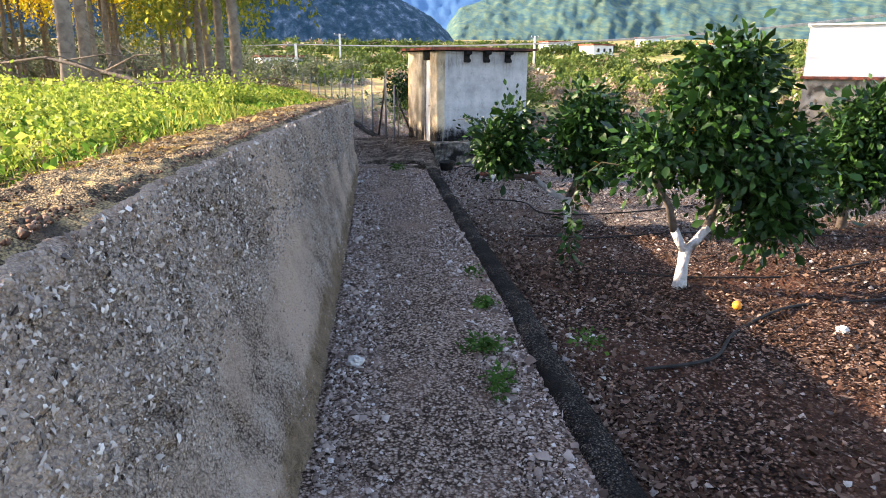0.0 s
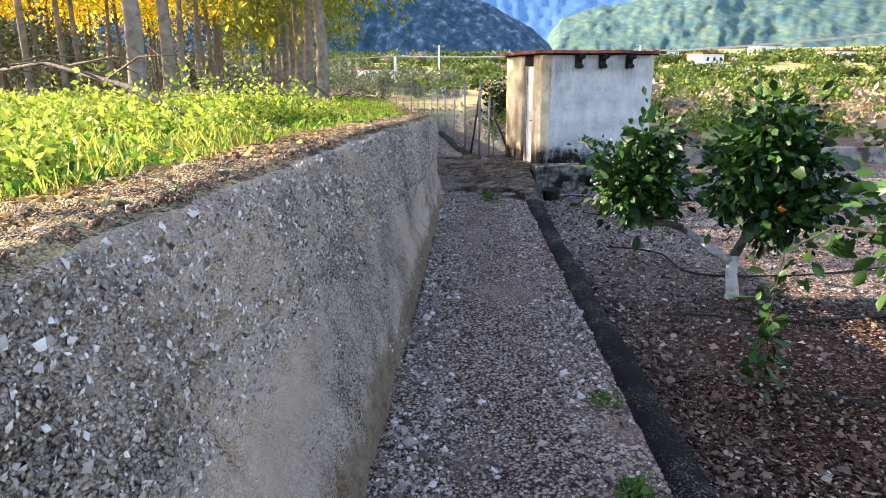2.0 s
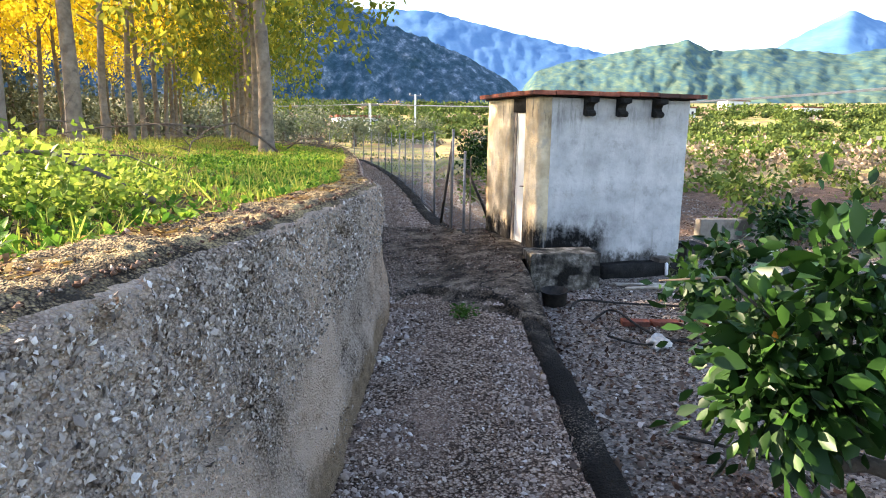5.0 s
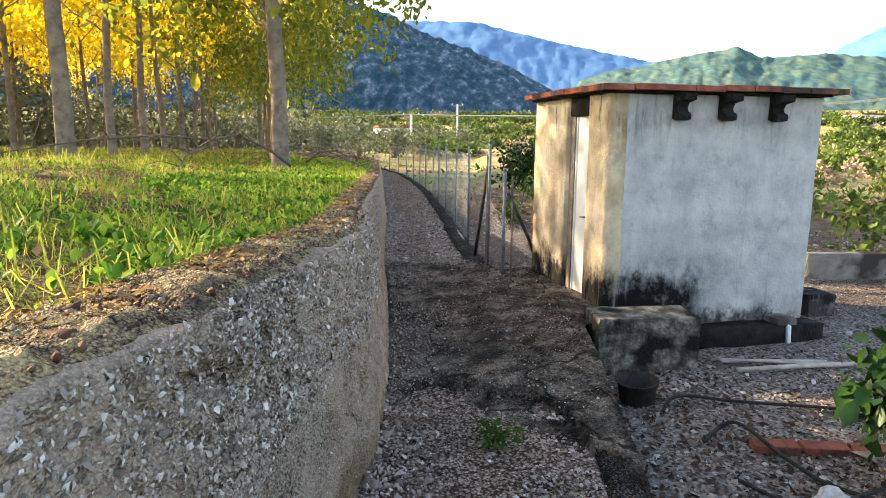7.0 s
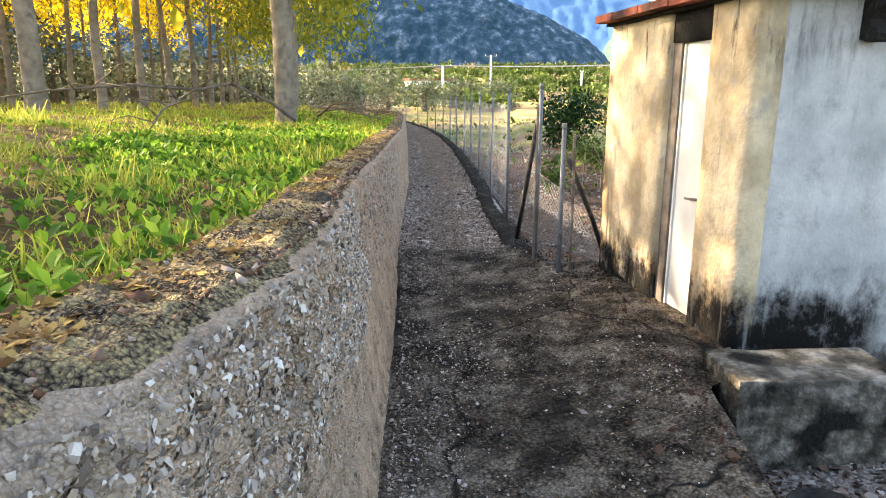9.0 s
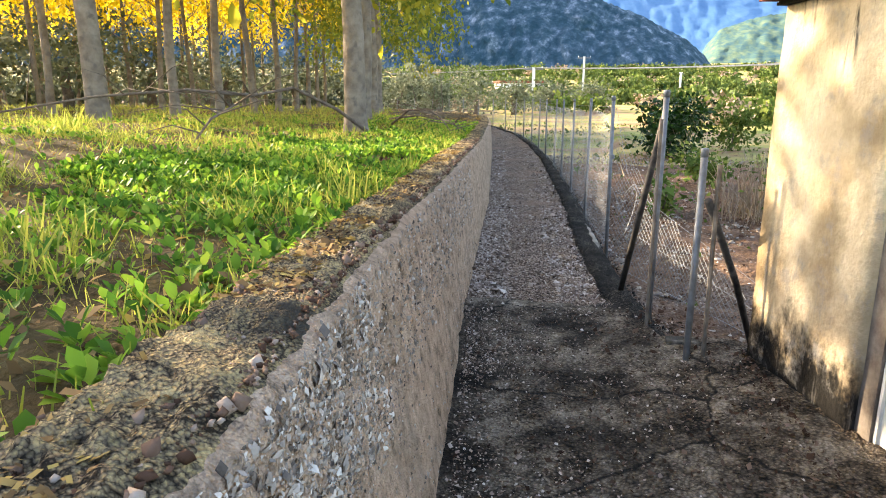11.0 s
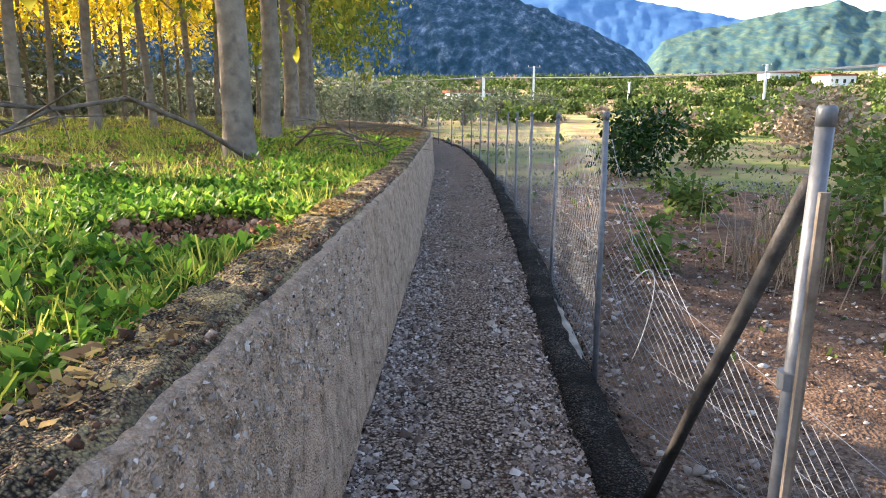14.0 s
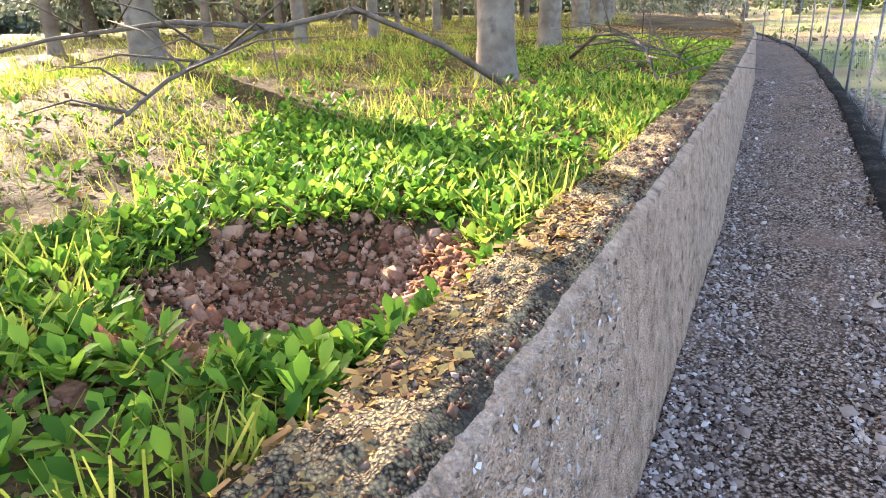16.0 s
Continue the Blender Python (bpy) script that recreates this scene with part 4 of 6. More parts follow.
def stained(name, *args, grime=(0.035, 0.033, 0.031), grime_at=(0.46, 0.6), **kw):
    """Plaster with a ragged black mould patch low at one end, grime streaks under the eaves and faint runs."""
    m = material(name, *args, **kw)
    nt = m.node_tree
    N, L = nt.nodes, nt.links
    bsdf = N["Principled BSDF"]
    col = bsdf.inputs["Base Color"].links[0].from_socket
    tc = N.new("ShaderNodeTexCoord")
    sep = N.new("ShaderNodeSeparateXYZ")
    L.new(tc.outputs["Object"], sep.inputs[0])

    def noise_at(scale, stretch):
        mp = N.new("ShaderNodeMapping")
        mp.inputs["Scale"].default_value = stretch
        L.new(tc.outputs["Object"], mp.inputs[0])
        nz = N.new("ShaderNodeTexNoise")
        nz.inputs["Scale"].default_value, nz.inputs["Detail"].default_value, nz.inputs["Roughness"].default_value = scale, 8, 0.7
        L.new(mp.outputs[0], nz.inputs["Vector"])
        return nz.outputs[0]

    def math_node(op, a, b):
        nd = N.new("ShaderNodeMath")
        nd.operation = op
        for k, v in enumerate((a, b)):
            if isinstance(v, (int, float)):
                nd.inputs[k].default_value = v
            else:
                L.new(v, nd.inputs[k])
        return nd.outputs[0]

    def ramp_node(v, lo, hi):
        mr = N.new("ShaderNodeMapRange")
        mr.interpolation_type = "SMOOTHSTEP"
        mr.inputs[1].default_value, mr.inputs[2].default_value = lo, hi
        L.new(v, mr.inputs[0])
        return mr.outputs[0]

    def mix_in(col, fac, colour):
        mx = N.new("ShaderNodeMix")
        mx.data_type = "RGBA"
        L.new(fac, mx.inputs[0])
        L.new(col, mx.inputs[6])
        mx.inputs[7].default_value = (*colour, 1)
        return mx.outputs[2]

    rag = noise_at(5.0, (1, 1, 0.7))
    edge = math_node("ADD", sep.outputs[2], math_node("MULTIPLY", math_node("SUBTRACT", rag, 0.5), 0.9))
    low = math_node("SUBTRACT", 1.0, ramp_node(edge, 0.34, 0.62))
    side = math_node("SUBTRACT", 1.0, ramp_node(math_node("ADD", sep.outputs[0], math_node("MULTIPLY", rag, 0.4)), 0.95, 1.25))
    col = mix_in(col, math_node("MULTIPLY", low, side), (0.01, 0.0095, 0.009))
    foot = math_node("SUBTRACT", 1.0, ramp_node(edge, 0.02, 0.2))
    col = mix_in(col, foot, (0.05, 0.047, 0.042))
    streak = ramp_node(noise_at(4.0, (2.4, 2.4, 0.4)), *grime_at)
    high = ramp_node(math_node("ADD", sep.outputs[2], math_node("MULTIPLY", rag, 0.5)), 1.72, 2.05)
    col = mix_in(col, math_node("MULTIPLY", streak, high), grime)
    runs = math_node("MULTIPLY", ramp_node(noise_at(3.0, (5.0, 5.0, 0.4)), 0.56, 0.74), 0.65)
    col = mix_in(col, runs, (0.25, 0.24, 0.225))
    blotch = math_node("MULTIPLY", ramp_node(noise_at(6.0, (1, 1, 1)), 0.5, 0.68), 0.55)
    col = mix_in(col, blotch, (0.24, 0.235, 0.225))
    L.new(col, bsdf.inputs["Base Color"])
    return m


M["hut_front"] = stained("weathered_plaster", [(0.3, (0.27, 0.27, 0.262)), (0.5, (0.42, 0.415, 0.4)), (0.68, (0.55, 0.54, 0.515))], 2.6, detail=12, bump=0.4, bump_scale=45, spot=(0.42, 0.4, 0.37), spot_scale=3.0, spot_at=(0.58, 0.75), grime=(0.13, 0.128, 0.122), grime_at=(0.5, 0.7))
M["block"] = material("block_concrete", [(0.28, (0.012, 0.011, 0.009)), (0.48, (0.1, 0.09, 0.072)), (0.66, (0.34, 0.31, 0.265)), (0.8, (0.5, 0.46, 0.4))], 7, detail=12, bump=1.0, bump_scale=40, spot=(0.016, 0.015, 0.013), spot_scale=4.5, spot_at=(0.48, 0.6))
M["ochre"] = stained("ochre_stained_plaster", [(0.3, (0.3, 0.23, 0.14)), (0.5, (0.54, 0.43, 0.28)), (0.7, (0.7, 0.59, 0.42))], 3.4, detail=12, bump=0.5, bump_scale=40, spot=(0.25, 0.185, 0.11), spot_scale=2.0, spot_at=(0.48, 0.68), grime_at=(0.53, 0.66))
build_hut()


# ---- the wire fence ----
POSTS = [(0.76, 11.65, 1.27), (0.605, 12.3, 1.55), (0.355, 14.44, 1.5), (0.09, 16.45, 1.46), (-0.18, 18.42, 1.43), (-0.44, 20.26, 1.4), (-0.71, 22.04, 1.38), (-1.06, 24.1, 1.36), (-1.42, 26.1, 1.34), (-1.83, 28.1, 1.32),
         (-2.3, 30.1, 1.3), (-2.85, 32.1, 1.28), (-3.5, 34.1, 1.25), (-4.3, 36.0, 1.22), (-5.3, 38.0, 1.2), (-6.4, 40.0, 1.18), (-7.6, 42.0, 1.15), (-9.0, 44.0, 1.12), (-10.6, 46.0, 1.1), (-12.3, 48.0, 1.08), (-14.2, 50.0, 1.06)]


def wire_panel(p, q, z0, tops, step=0.075, r=0.0022):
    """Chain-link between two posts; tops(u) gives the upper edge."""
    p, q = Vector(p), Vector(q)
    ln = (q - p).length
    bm = bmesh.new()
    h = max(tops(0), tops(0.5), tops(1)) - z0
    lines = []
    for sgn in (1, -1):
        c = -h if sgn > 0 else 0.0
        while c < ln + (0 if sgn > 0 else h):
            pts = []
            for i in range(13):
                v = h * i / 12
                s = c + v if sgn > 0 else c - v
                if 0 <= s <= ln and z0 + v <= tops(s / ln):
                    pts.append(p + (q - p) * (s / ln) + Vector((0.008 * sgn + 0.03 * math.sin(3 * s) * math.sin(2.2 * v + 1), 0, z0 + v)))
            if len(pts) > 1:
                lines.append([pts[0], pts[len(pts) // 2], pts[-1]] if len(pts) > 4 else [pts[0], pts[-1]])
            c += step
    for pts in lines:
        tube(pts, [r] * len(pts), 3, bm, cap=False)
    for z in (0.03, 0.5, 0.97):
        pts = [p + (q - p) * u + Vector((0, 0, z0 + (tops(u) - z0) * z)) for u in np.linspace(0, 1, 9)]
        tube(pts, [r * 1.2] * 9, 3, bm, cap=False)
    return bm


M["dark_steel"] = material("dark_pipe", [(0.3, (0.025, 0.023, 0.022)), (0.6, (0.07, 0.065, 0.06)), (0.8, (0.2, 0.19, 0.18))], 12, rough=0.6, metal=0.2, bump=0.3)


def build_fence():
    fence = empty("wire_fence", pose(*POSTS[1][:2], 0), "chain-link fence on galvanised steel posts beside the path", "fence")
    inv = fence.matrix_basis.inverted()

    def add(name, bm, mat, label="", smooth=False, parent=fence):
        bmesh.ops.transform(bm, matrix=inv, verts=bm.verts)
        return part(name, bm, mat, parent, label, smooth)

    for i, (x, y, h) in enumerate(POSTS):
        g = float(lerp_line(PATH_Z, y)) - 0.1
        r = 0.018 if i < 2 else 0.017
        lean = 0.015 * math.sin(i * 2.4)
        post = add("post", tube([(x, y, g - 0.15), (x + lean * 0.5, y, (g + h) / 2), (x + lean, y, h)], [r] * 3, 10), M["galv"], "", True)
        add("post_cap", tube([(x + lean, y, h - 0.03), (x + lean, y, h + 0.004), (x + lean, y, h + 0.012)], [r + 0.002, r + 0.002, r * 0.9], 10), M["galv"], "", True, post)
        if i in (1, 2):
            add("clamp", tube([(x, y, 0.95), (x, y, 0.99)], [r + 0.006] * 2, 10), M["galv"], "steel clamp", False, post)
    add("brace", tube([(0.615, 12.33, 1.41), (0.53, 12.76, 0.7), (0.44, 13.2, -0.06)], [0.021] * 3, 8), M["dark_steel"], "dark slanting steel brace", True)
    add("brace", tube([(0.8, 11.67, 1.02), (1.05, 12.1, 0.5), (1.28, 12.5, -0.08)], [0.02] * 3, 8), M["dark_steel"], "dark slanting steel brace", True)
    add("thin_post", tube([(0.85, 11.68, -0.1), (0.84, 11.68, 1.2)], [0.012] * 2, 6), M["rust"])
    add("thin_post", tube([(0.59, 12.2, -0.1), (0.588, 12.19, 1.4)], [0.011] * 2, 6), M["rust"])
    for i in range(2, len(POSTS) - 1):
        (x, y, h), (x1, y1, h1) = POSTS[i], POSTS[i + 1]
        st = 0.07 if i < 6 else 0.15
        add("wire_mesh", wire_panel((x, y, 0), (x1, y1, 0), 0.06, lambda u, h=h, h1=h1: h - 0.04 + (h1 - h) * u, st, 0.0009 if i < 6 else 0.0014), M["wire"])
    x, y, h = POSTS[2]
    add("wire_mesh", wire_panel((x + 0.02, y, 0), (1.3, 12.75, 0), -0.06, lambda u: 1.42 - 4.2 * u if u < 0.16 else max(0.3, 0.75 - 0.5 * (u - 0.16)), 0.058, 0.0015), M["wire"], "torn sagging chain-link mesh")
    add("loose_wire", tube([(x + 0.12 + 0.1 * math.sin(2.6 * u), y - 0.35 - 0.15 * u, 0.68 + 0.12 * math.sin(3.6 * u) - 0.16 * u * u) for u in np.linspace(0, 1.2, 12)], [0.0025] * 12, 5), M["wire"], "curl of loose pale wire", True)


build_fence()


# ---- plants ----
LEAF_V = [(0, 0, 0), (0.28, 0.45, 0.05), (0, 1, -0.04), (-0.28, 0.45, 0.05)]
LEAF_F = [(0, 1, 2, 3)]
BROAD_V = [(0, 0, 0), (0.2, 0.3, 0.1), (0.26, 0.65, 0.16), (0, 1, 0.1), (-0.26, 0.65, 0.16), (-0.2, 0.3, 0.1), (0, 0.5, 0.06)]
BROAD_F = [(0, 1, 6, 5), (1, 2, 3, 6), (6, 3, 4, 5)]


def leaves_at(name, centres, spread, per, size, mat, droop=0.5, seed=1, broad=False):
    """Leaves in clusters round the centres, pointing out and down a little."""
    g = np.random.default_rng(seed)
    c = np.repeat(np.asarray(centres, float), per, 0)
    n = len(c)
    off = g.normal(0, 1, (n, 3)) * np.asarray(spread)
    pos = c + off
    d = off + g.normal(0, 0.6, (n, 3)) * np.asarray(spread)
    d[:, 2] -= droop * np.mean(spread)
    d /= np.linalg.norm(d, axis=1)[:, None] + 1e-9
    side = np.cross(d, g.normal(0, 1, (n, 3)))
    side /= np.linalg.norm(side, axis=1)[:, None] + 1e-9
    up = np.cross(side, d)
    s = size * g.lognormal(0, 0.3, n)
    tv, tf = (BROAD_V, BROAD_F) if broad else (LEAF_V, LEAF_F)
    tv = np.asarray(tv)
    v = pos[:, None] + s[:, None, None] * (tv[None, :, :1] * side[:, None] + tv[None, :, 1:2] * d[:, None] + tv[None, :, 2:] * up[:, None])
    f = (np.asarray(tf)[None] + (np.arange(n) * len(tv))[:, None, None]).reshape(-1, 4)
    return mesh_np(name, v.reshape(-1, 3), f, mat)


def grow(g, start, direction, length, radius, depth, limbs, tips, bend=0.18, lift=0.12):
    """One limb with side limbs; collects tubes in limbs and leafy places in tips."""
    pts, rad, p, d = [Vector(start)], [radius], Vector(start), Vector(direction).normalized()
    n = 5
    for i in range(n):
        d = (d + Vector(g.normal(0, bend, 3)) + Vector((0, 0, lift * 0.3))).normalized()
        p = p + d * length / n
        pts.append(p.copy())
        rad.append(radius * (1 - 0.7 * (i + 1) / n))
        if depth > 0 and i >= 1:
            for _ in range(1 if i < 3 else 2):
                side = Vector(g.normal(0, 1, 3))
                nd = (d * 0.7 + side.normalized() * 0.75 + Vector((0, 0, lift))).normalized()
                grow(g, p, nd, length * g.uniform(0.45, 0.65), rad[-1] * 0.7, depth - 1, limbs, tips, bend, lift)
        if depth == 0 and i >= 1:
            tips.append(p.copy())
    tips.append(p.copy())
    limbs.append((pts, rad))


def plantation_tree(name, height, girth, seed, leaf, label, group, crown_from=0.36, clumps=230, reach=0.165, skirt=0):
    """A tall slender plantation tree: bare trunk, forked head, thin yellow crown."""
    g = np.random.default_rng(seed)
    tree = empty(name, Matrix(), label, "tree", group)
    lean = g.normal(0, 0.012, 2)
    pts = [(0, 0, -0.15), (0, 0, 0.0), (0, 0, 0.12), (0.0, 0.0, 0.4)]
    rad = [girth * 1.45, girth * 1.35, girth * 1.15, girth]
    k = 9
    for i in range(1, k + 1):
        z = 0.4 + (height * 0.8 - 0.4) * i / k
        pts.append((lean[0] * z + 0.04 * math.sin(z + seed), lean[1] * z + 0.04 * math.cos(0.8 * z + seed), z))
        rad.append(girth * (1 - 0.72 * i / k))
    part("trunk", tube(pts, rad, 12), M["bark"], tree, smooth=True)
    limbs, tips = [], []
    for i in range(11):
        z = height * (crown_from + (0.78 - crown_from) * (i / 10) ** 0.9)
        a = i * 2.4 + g.uniform(-0.4, 0.4)
        grow(g, (lean[0] * z + 0.04 * math.sin(z + seed), lean[1] * z + 0.04 * math.cos(0.8 * z + seed), z), (math.cos(a), math.sin(a), 0.75), height * reach * (1.15 - 0.4 * i / 10), girth * 0.26, 1, limbs, tips)
    bm = bmesh.new()
    for p, r in limbs:
        tube(p, r, 5, bm, cap=False)
    part("branching", bm, M["bark"], tree, smooth=True)
    hanging = []
    for i in range(skirt):
        a, z, r = i * 2 * math.pi / max(skirt, 1) + g.uniform(-0.3, 0.3), g.uniform(3.6, 4.8), g.uniform(2.2, 3.3)
        arc = [Vector((math.cos(a) * r * u, math.sin(a) * r * u, z + 1.1 * u - 2.6 * u * u * g.uniform(0.7, 1.0))) for u in np.linspace(0, 1, 7)]
        limbs.append((arc, [0.03 * (1 - 0.12 * k) for k in range(7)]))
        for k in (3, 4, 5, 6):
            for _ in range(5):
                hanging.append(arc[k] + Vector(g.normal(0, 0.28, 3)) - Vector((0, 0, 0.15)))
    pick = [tips[i] for i in g.permutation(len(tips))[:clumps]]
    put("crown", leaves_at("crown", pick, (0.36, 0.36, 0.3), 10, 0.19 if skirt == 0 else 0.17, leaf, 0.7, seed, skirt > 0), tree, "thin autumn crown of yellowing leaves")
    if hanging:
        put("hanging_leaves", leaves_at("hanging_leaves", hanging, (0.13, 0.13, 0.16), 11, 0.15, M["green_leaf"], 1.0, seed + 5, True), tree, "drooping green leaves on low outer twigs")
    return tree


def build_plantation():
    M["edge_leaf"] = material("edge_tree_leaf", [(0.0, (0.12, 0.18, 0.025)), (0.35, (0.34, 0.36, 0.035)), (0.7, (0.62, 0.5, 0.04)), (1.0, (0.75, 0.6, 0.06))], 0.6, island=0.6, bump=0, rough=0.6, translucent=0.72)
    kinds = [plantation_tree("plantation_tree", 11.5, 0.115, 11, M["yellow_leaf"], "slender plantation tree with yellow autumn leaves", "plantation trees", 0.27),
             plantation_tree("plantation_tree", 12.5, 0.105, 12, M["yellow_leaf"], "slender plantation tree with yellow autumn leaves", "plantation trees", 0.27),
             plantation_tree("plantation_tree", 10.5, 0.1, 13, M["yellow_leaf"], "slender plantation tree with yellow autumn leaves", "plantation trees", 0.27)]
    edge = [plantation_tree("plantation_tree", 13, 0.172, 21, M["edge_leaf"], "thick grey-barked plantation tree with green-yellow leaves", "plantation trees", 0.3, 330, 0.24, 7),
            plantation_tree("plantation_tree", 12.5, 0.16, 22, M["edge_leaf"], "thick grey-barked plantation tree with green-yellow leaves", "plantation trees", 0.3, 330, 0.24, 7)]
    stout = plantation_tree("plantation_tree", 12.5, 0.165, 15, M["yellow_leaf"], "thick grey-barked plantation tree with yellow leaves", "plantation trees", 0.33, 300, 0.18)
    used = set()
    g = random.Random(3)

    def stand(src, x, y):
        m = pose(x, y, float(terrace_z(np.array(x), np.array(y))) - 0.02, 0, 0, g.uniform(0, 360))
        if src.name in used:
            return copy_thing(src, m)
        used.add(src.name)
        src.matrix_basis = m
        return src

    row_a = [(-3.5, 18.0), (-4.7, 21.6), (-5.9, 25.5), (-7.1, 29.3), (-8.4, 33.2), (-9.7, 37.0), (-11.2, 41), (-12.9, 45)]
    for i, (x, y) in enumerate(row_a):
        stand(edge[i % 2], x, y)
    for x, y in ((-5.75, 12.1), (-7.2, 16.85)):
        stand(stout, x, y)
    for x, y in ((-8.1, 20.0), (-8.4, 22.1), (-9.8, 26.1), (-10.9, 29.8), (-12.0, 33.5), (-13.2, 37.2), (-14.4, 41.0), (-15.6, 44.6)):
        stand(kinds[g.randrange(3)], x, y)
    starts = [(-10.7, 14.2), (-14.6, 13.0), (-18.6, 12.0), (-22.6, 11.0), (-26.6, 10.0)]
    for j, (x0, y0) in enumerate(starts):
        for i in range(11 if j < 2 else 10):
            if j > 1 and i < 4:
                continue
            x, y = x0 - 1.15 * i + g.uniform(-0.25, 0.25), y0 + 3.75 * i + g.uniform(-0.3, 0.3)
            if g.random() < 0.08:
                continue
            stand(kinds[g.randrange(3)], x, y)


def weeds():
    """Broad-leaved weeds and grass on the terrace."""
    def spots(n, near):
        y = rng.uniform(-2, 24, n) if near else rng.uniform(8, 50, n)
        d = 0.06 + (6.5 * rng.random(n) ** 1.4 if near else 3 + 25 * rng.random(n))
        x = lerp_line(TOP_X, y) - wall_top_width(y) - d
        hole = ((x + 1.62) / 0.42) ** 2 + ((y - 13.72) / 0.5) ** 2 < 1
        bare = np.sin(x * 1.9 + 2 + 0.8 * np.sin(y * 2.1)) * np.sin(y * 1.3 + 0.6 * x) + 0.5 * np.sin(x * 4.3 - y * 3.1) * np.sin(y * 5.2 + x) > np.where((y > 12) & (y < 15) & (x > -3), 0.9, 0.45)
        keep = ~hole & ~(bare & (rng.random(n) < np.where(y > 9, 0.75, 0.6)))
        return x[keep], y[keep]

    x, y = spots(30000, True)
    ny = rng.uniform(11.5, 15.5, 6500)
    nx = lerp_line(TOP_X, ny) - wall_top_width(ny) - 0.05 - 2.2 * rng.random(6500)
    clear = ((nx + 1.62) / 0.42) ** 2 + ((ny - 13.72) / 0.5) ** 2 > 1
    x, y = np.concatenate([x, nx[clear]]), np.concatenate([y, ny[clear]])
    thick = np.sin(x * 2.3 + 1.1 * y) * np.sin(y * 1.1 - 0.7 * x)
    depth = lerp_line(TOP_X, y) - wall_top_width(y) - x
    keep = ((thick > -0.25) | (rng.random(len(x)) < 0.3)) & ((depth < 1.9 + 0.6 * np.sin(y * 1.7)) | (rng.random(len(x)) < 0.22)) & ((y > 6) | (rng.random(len(x)) < 0.5))
    x, y = x[keep], y[keep]
    per = 5
    n = len(x) * per
    X, Y = np.repeat(x, per), np.repeat(y, per)
    yaw = rng.uniform(0, 2 * np.pi, n)
    tall = np.repeat(rng.lognormal(0, 0.4, len(x)), per) * np.where(Y < 8, 1.3, 1.0)
    # each leaf: stands off the ground at an angle
    lift = rng.uniform(0.15, 1.05, n)
    s = np.clip(0.042 * tall * rng.lognormal(0, 0.25, n), 0.01, 0.062)
    tv = np.asarray(BROAD_V)
    d = np.stack([np.cos(yaw) * np.cos(lift), np.sin(yaw) * np.cos(lift), np.sin(lift)], -1)
    side = np.stack([-np.sin(yaw), np.cos(yaw), np.zeros(n)], -1)
    up = np.cross(side, d)
    base = np.stack([X + 0.012 * np.cos(yaw), Y + 0.012 * np.sin(yaw), terrace_z(X, Y) + 0.03 * rng.random(n) * tall], -1)
    v = base[:, None] + s[:, None, None] * (tv[None, :, :1] * side[:, None] + tv[None, :, 1:2] * d[:, None] - tv[None, :, 2:] * up[:, None])
    f = (np.asarray(BROAD_F)[None] + (np.arange(n) * len(tv))[:, None, None]).reshape(-1, 4)
    put("weeds", mesh_np("weeds", v.reshape(-1, 3), f, M["weed"]), kind="stuff", label="bright green broad-leaved weeds on the terrace", category="weeds")
    for near, count, size in ((True, 150000, 0.085), (False, 70000, 0.14)):
        x, y = spots(count, near)
        x, y = x + rng.normal(0, 0.03, len(x)), y + rng.normal(0, 0.03, len(y))
        tuft = np.sin(x * 3.1 + 1.7 * np.sin(y * 1.3)) * np.sin(y * 2.7 + 1.1 * np.sin(x * 2.2)) + 0.4 * np.sin(x * 7.3 + y * 5.1)
        pick = (tuft > -0.15) | (rng.random(len(x)) < 0.25)
        x, y, tuft = x[pick], y[pick], tuft[pick]
        tri_v = [(-0.026, 0, 0), (0.026, 0, 0), (0.012, 0.3, 0.85), (-0.012, 0.3, 0.85)]
        put("grass", scatter("grass", tri_v, [(0, 1, 2, 3)], np.stack([x, y, terrace_z(x, y) - 0.01], -1), size * (0.75 + 0.45 * np.clip(tuft, 0, 1)) * np.clip(rng.lognormal(0, 0.45, len(x)), 0.2, 2.2), M["grass"], tilt=0.45), kind="stuff", label="thin grass among the weeds and fallen leaves", category="grass")
    # fallen leaves and clods along the wall top and under the trees
    n = 2000
    y = rng.uniform(-1.5, 6.6, n)
    x = lerp_line(TOP_X, y) - wall_top_width(y) - 0.35 - 4.5 * rng.random(n) ** 1.2
    clump = np.sin(x * 2.9 + y) * np.sin(y * 2.2 - x) > np.where(y > 6.5, 0.35, -0.15)
    x, y = x[clump], y[clump]
    stems = []
    for a, b in zip(x, y):
        h = rng.uniform(0.05, 0.2) * (1.0 + 0.9 * (rng.random() < 0.25))
        for u in np.linspace(0.2, 1, 4):
            stems.append((a + rng.normal(0, 0.02), b + rng.normal(0, 0.02), float(terrace_z(np.array(a), np.array(b))) + h * u))
    put("tall_weeds", leaves_at("tall_weeds", stems, (0.035, 0.035, 0.03), 10, 0.036, M["tall_weed"], 0.2, 77), kind="stuff", label="tall yellow-green bushy weeds on the terrace edge", category="weeds")
    n = 34000
    y = rng.uniform(-2, 30, n)
    x = lerp_line(TOP_X, y) - wall_top_width(y) * 0.9 - 9 * rng.random(n) ** 2
    put("fallen_leaves", scatter("fallen_leaves", LEAF_V, LEAF_F, np.stack([x, y, terrace_z(x, y) + 0.02], -1), 0.03 * rng.lognormal(0, 0.4, n), M["litter"], tilt=0.5), kind="stuff", label="dry brown fallen leaves on the terrace", category="leaves")
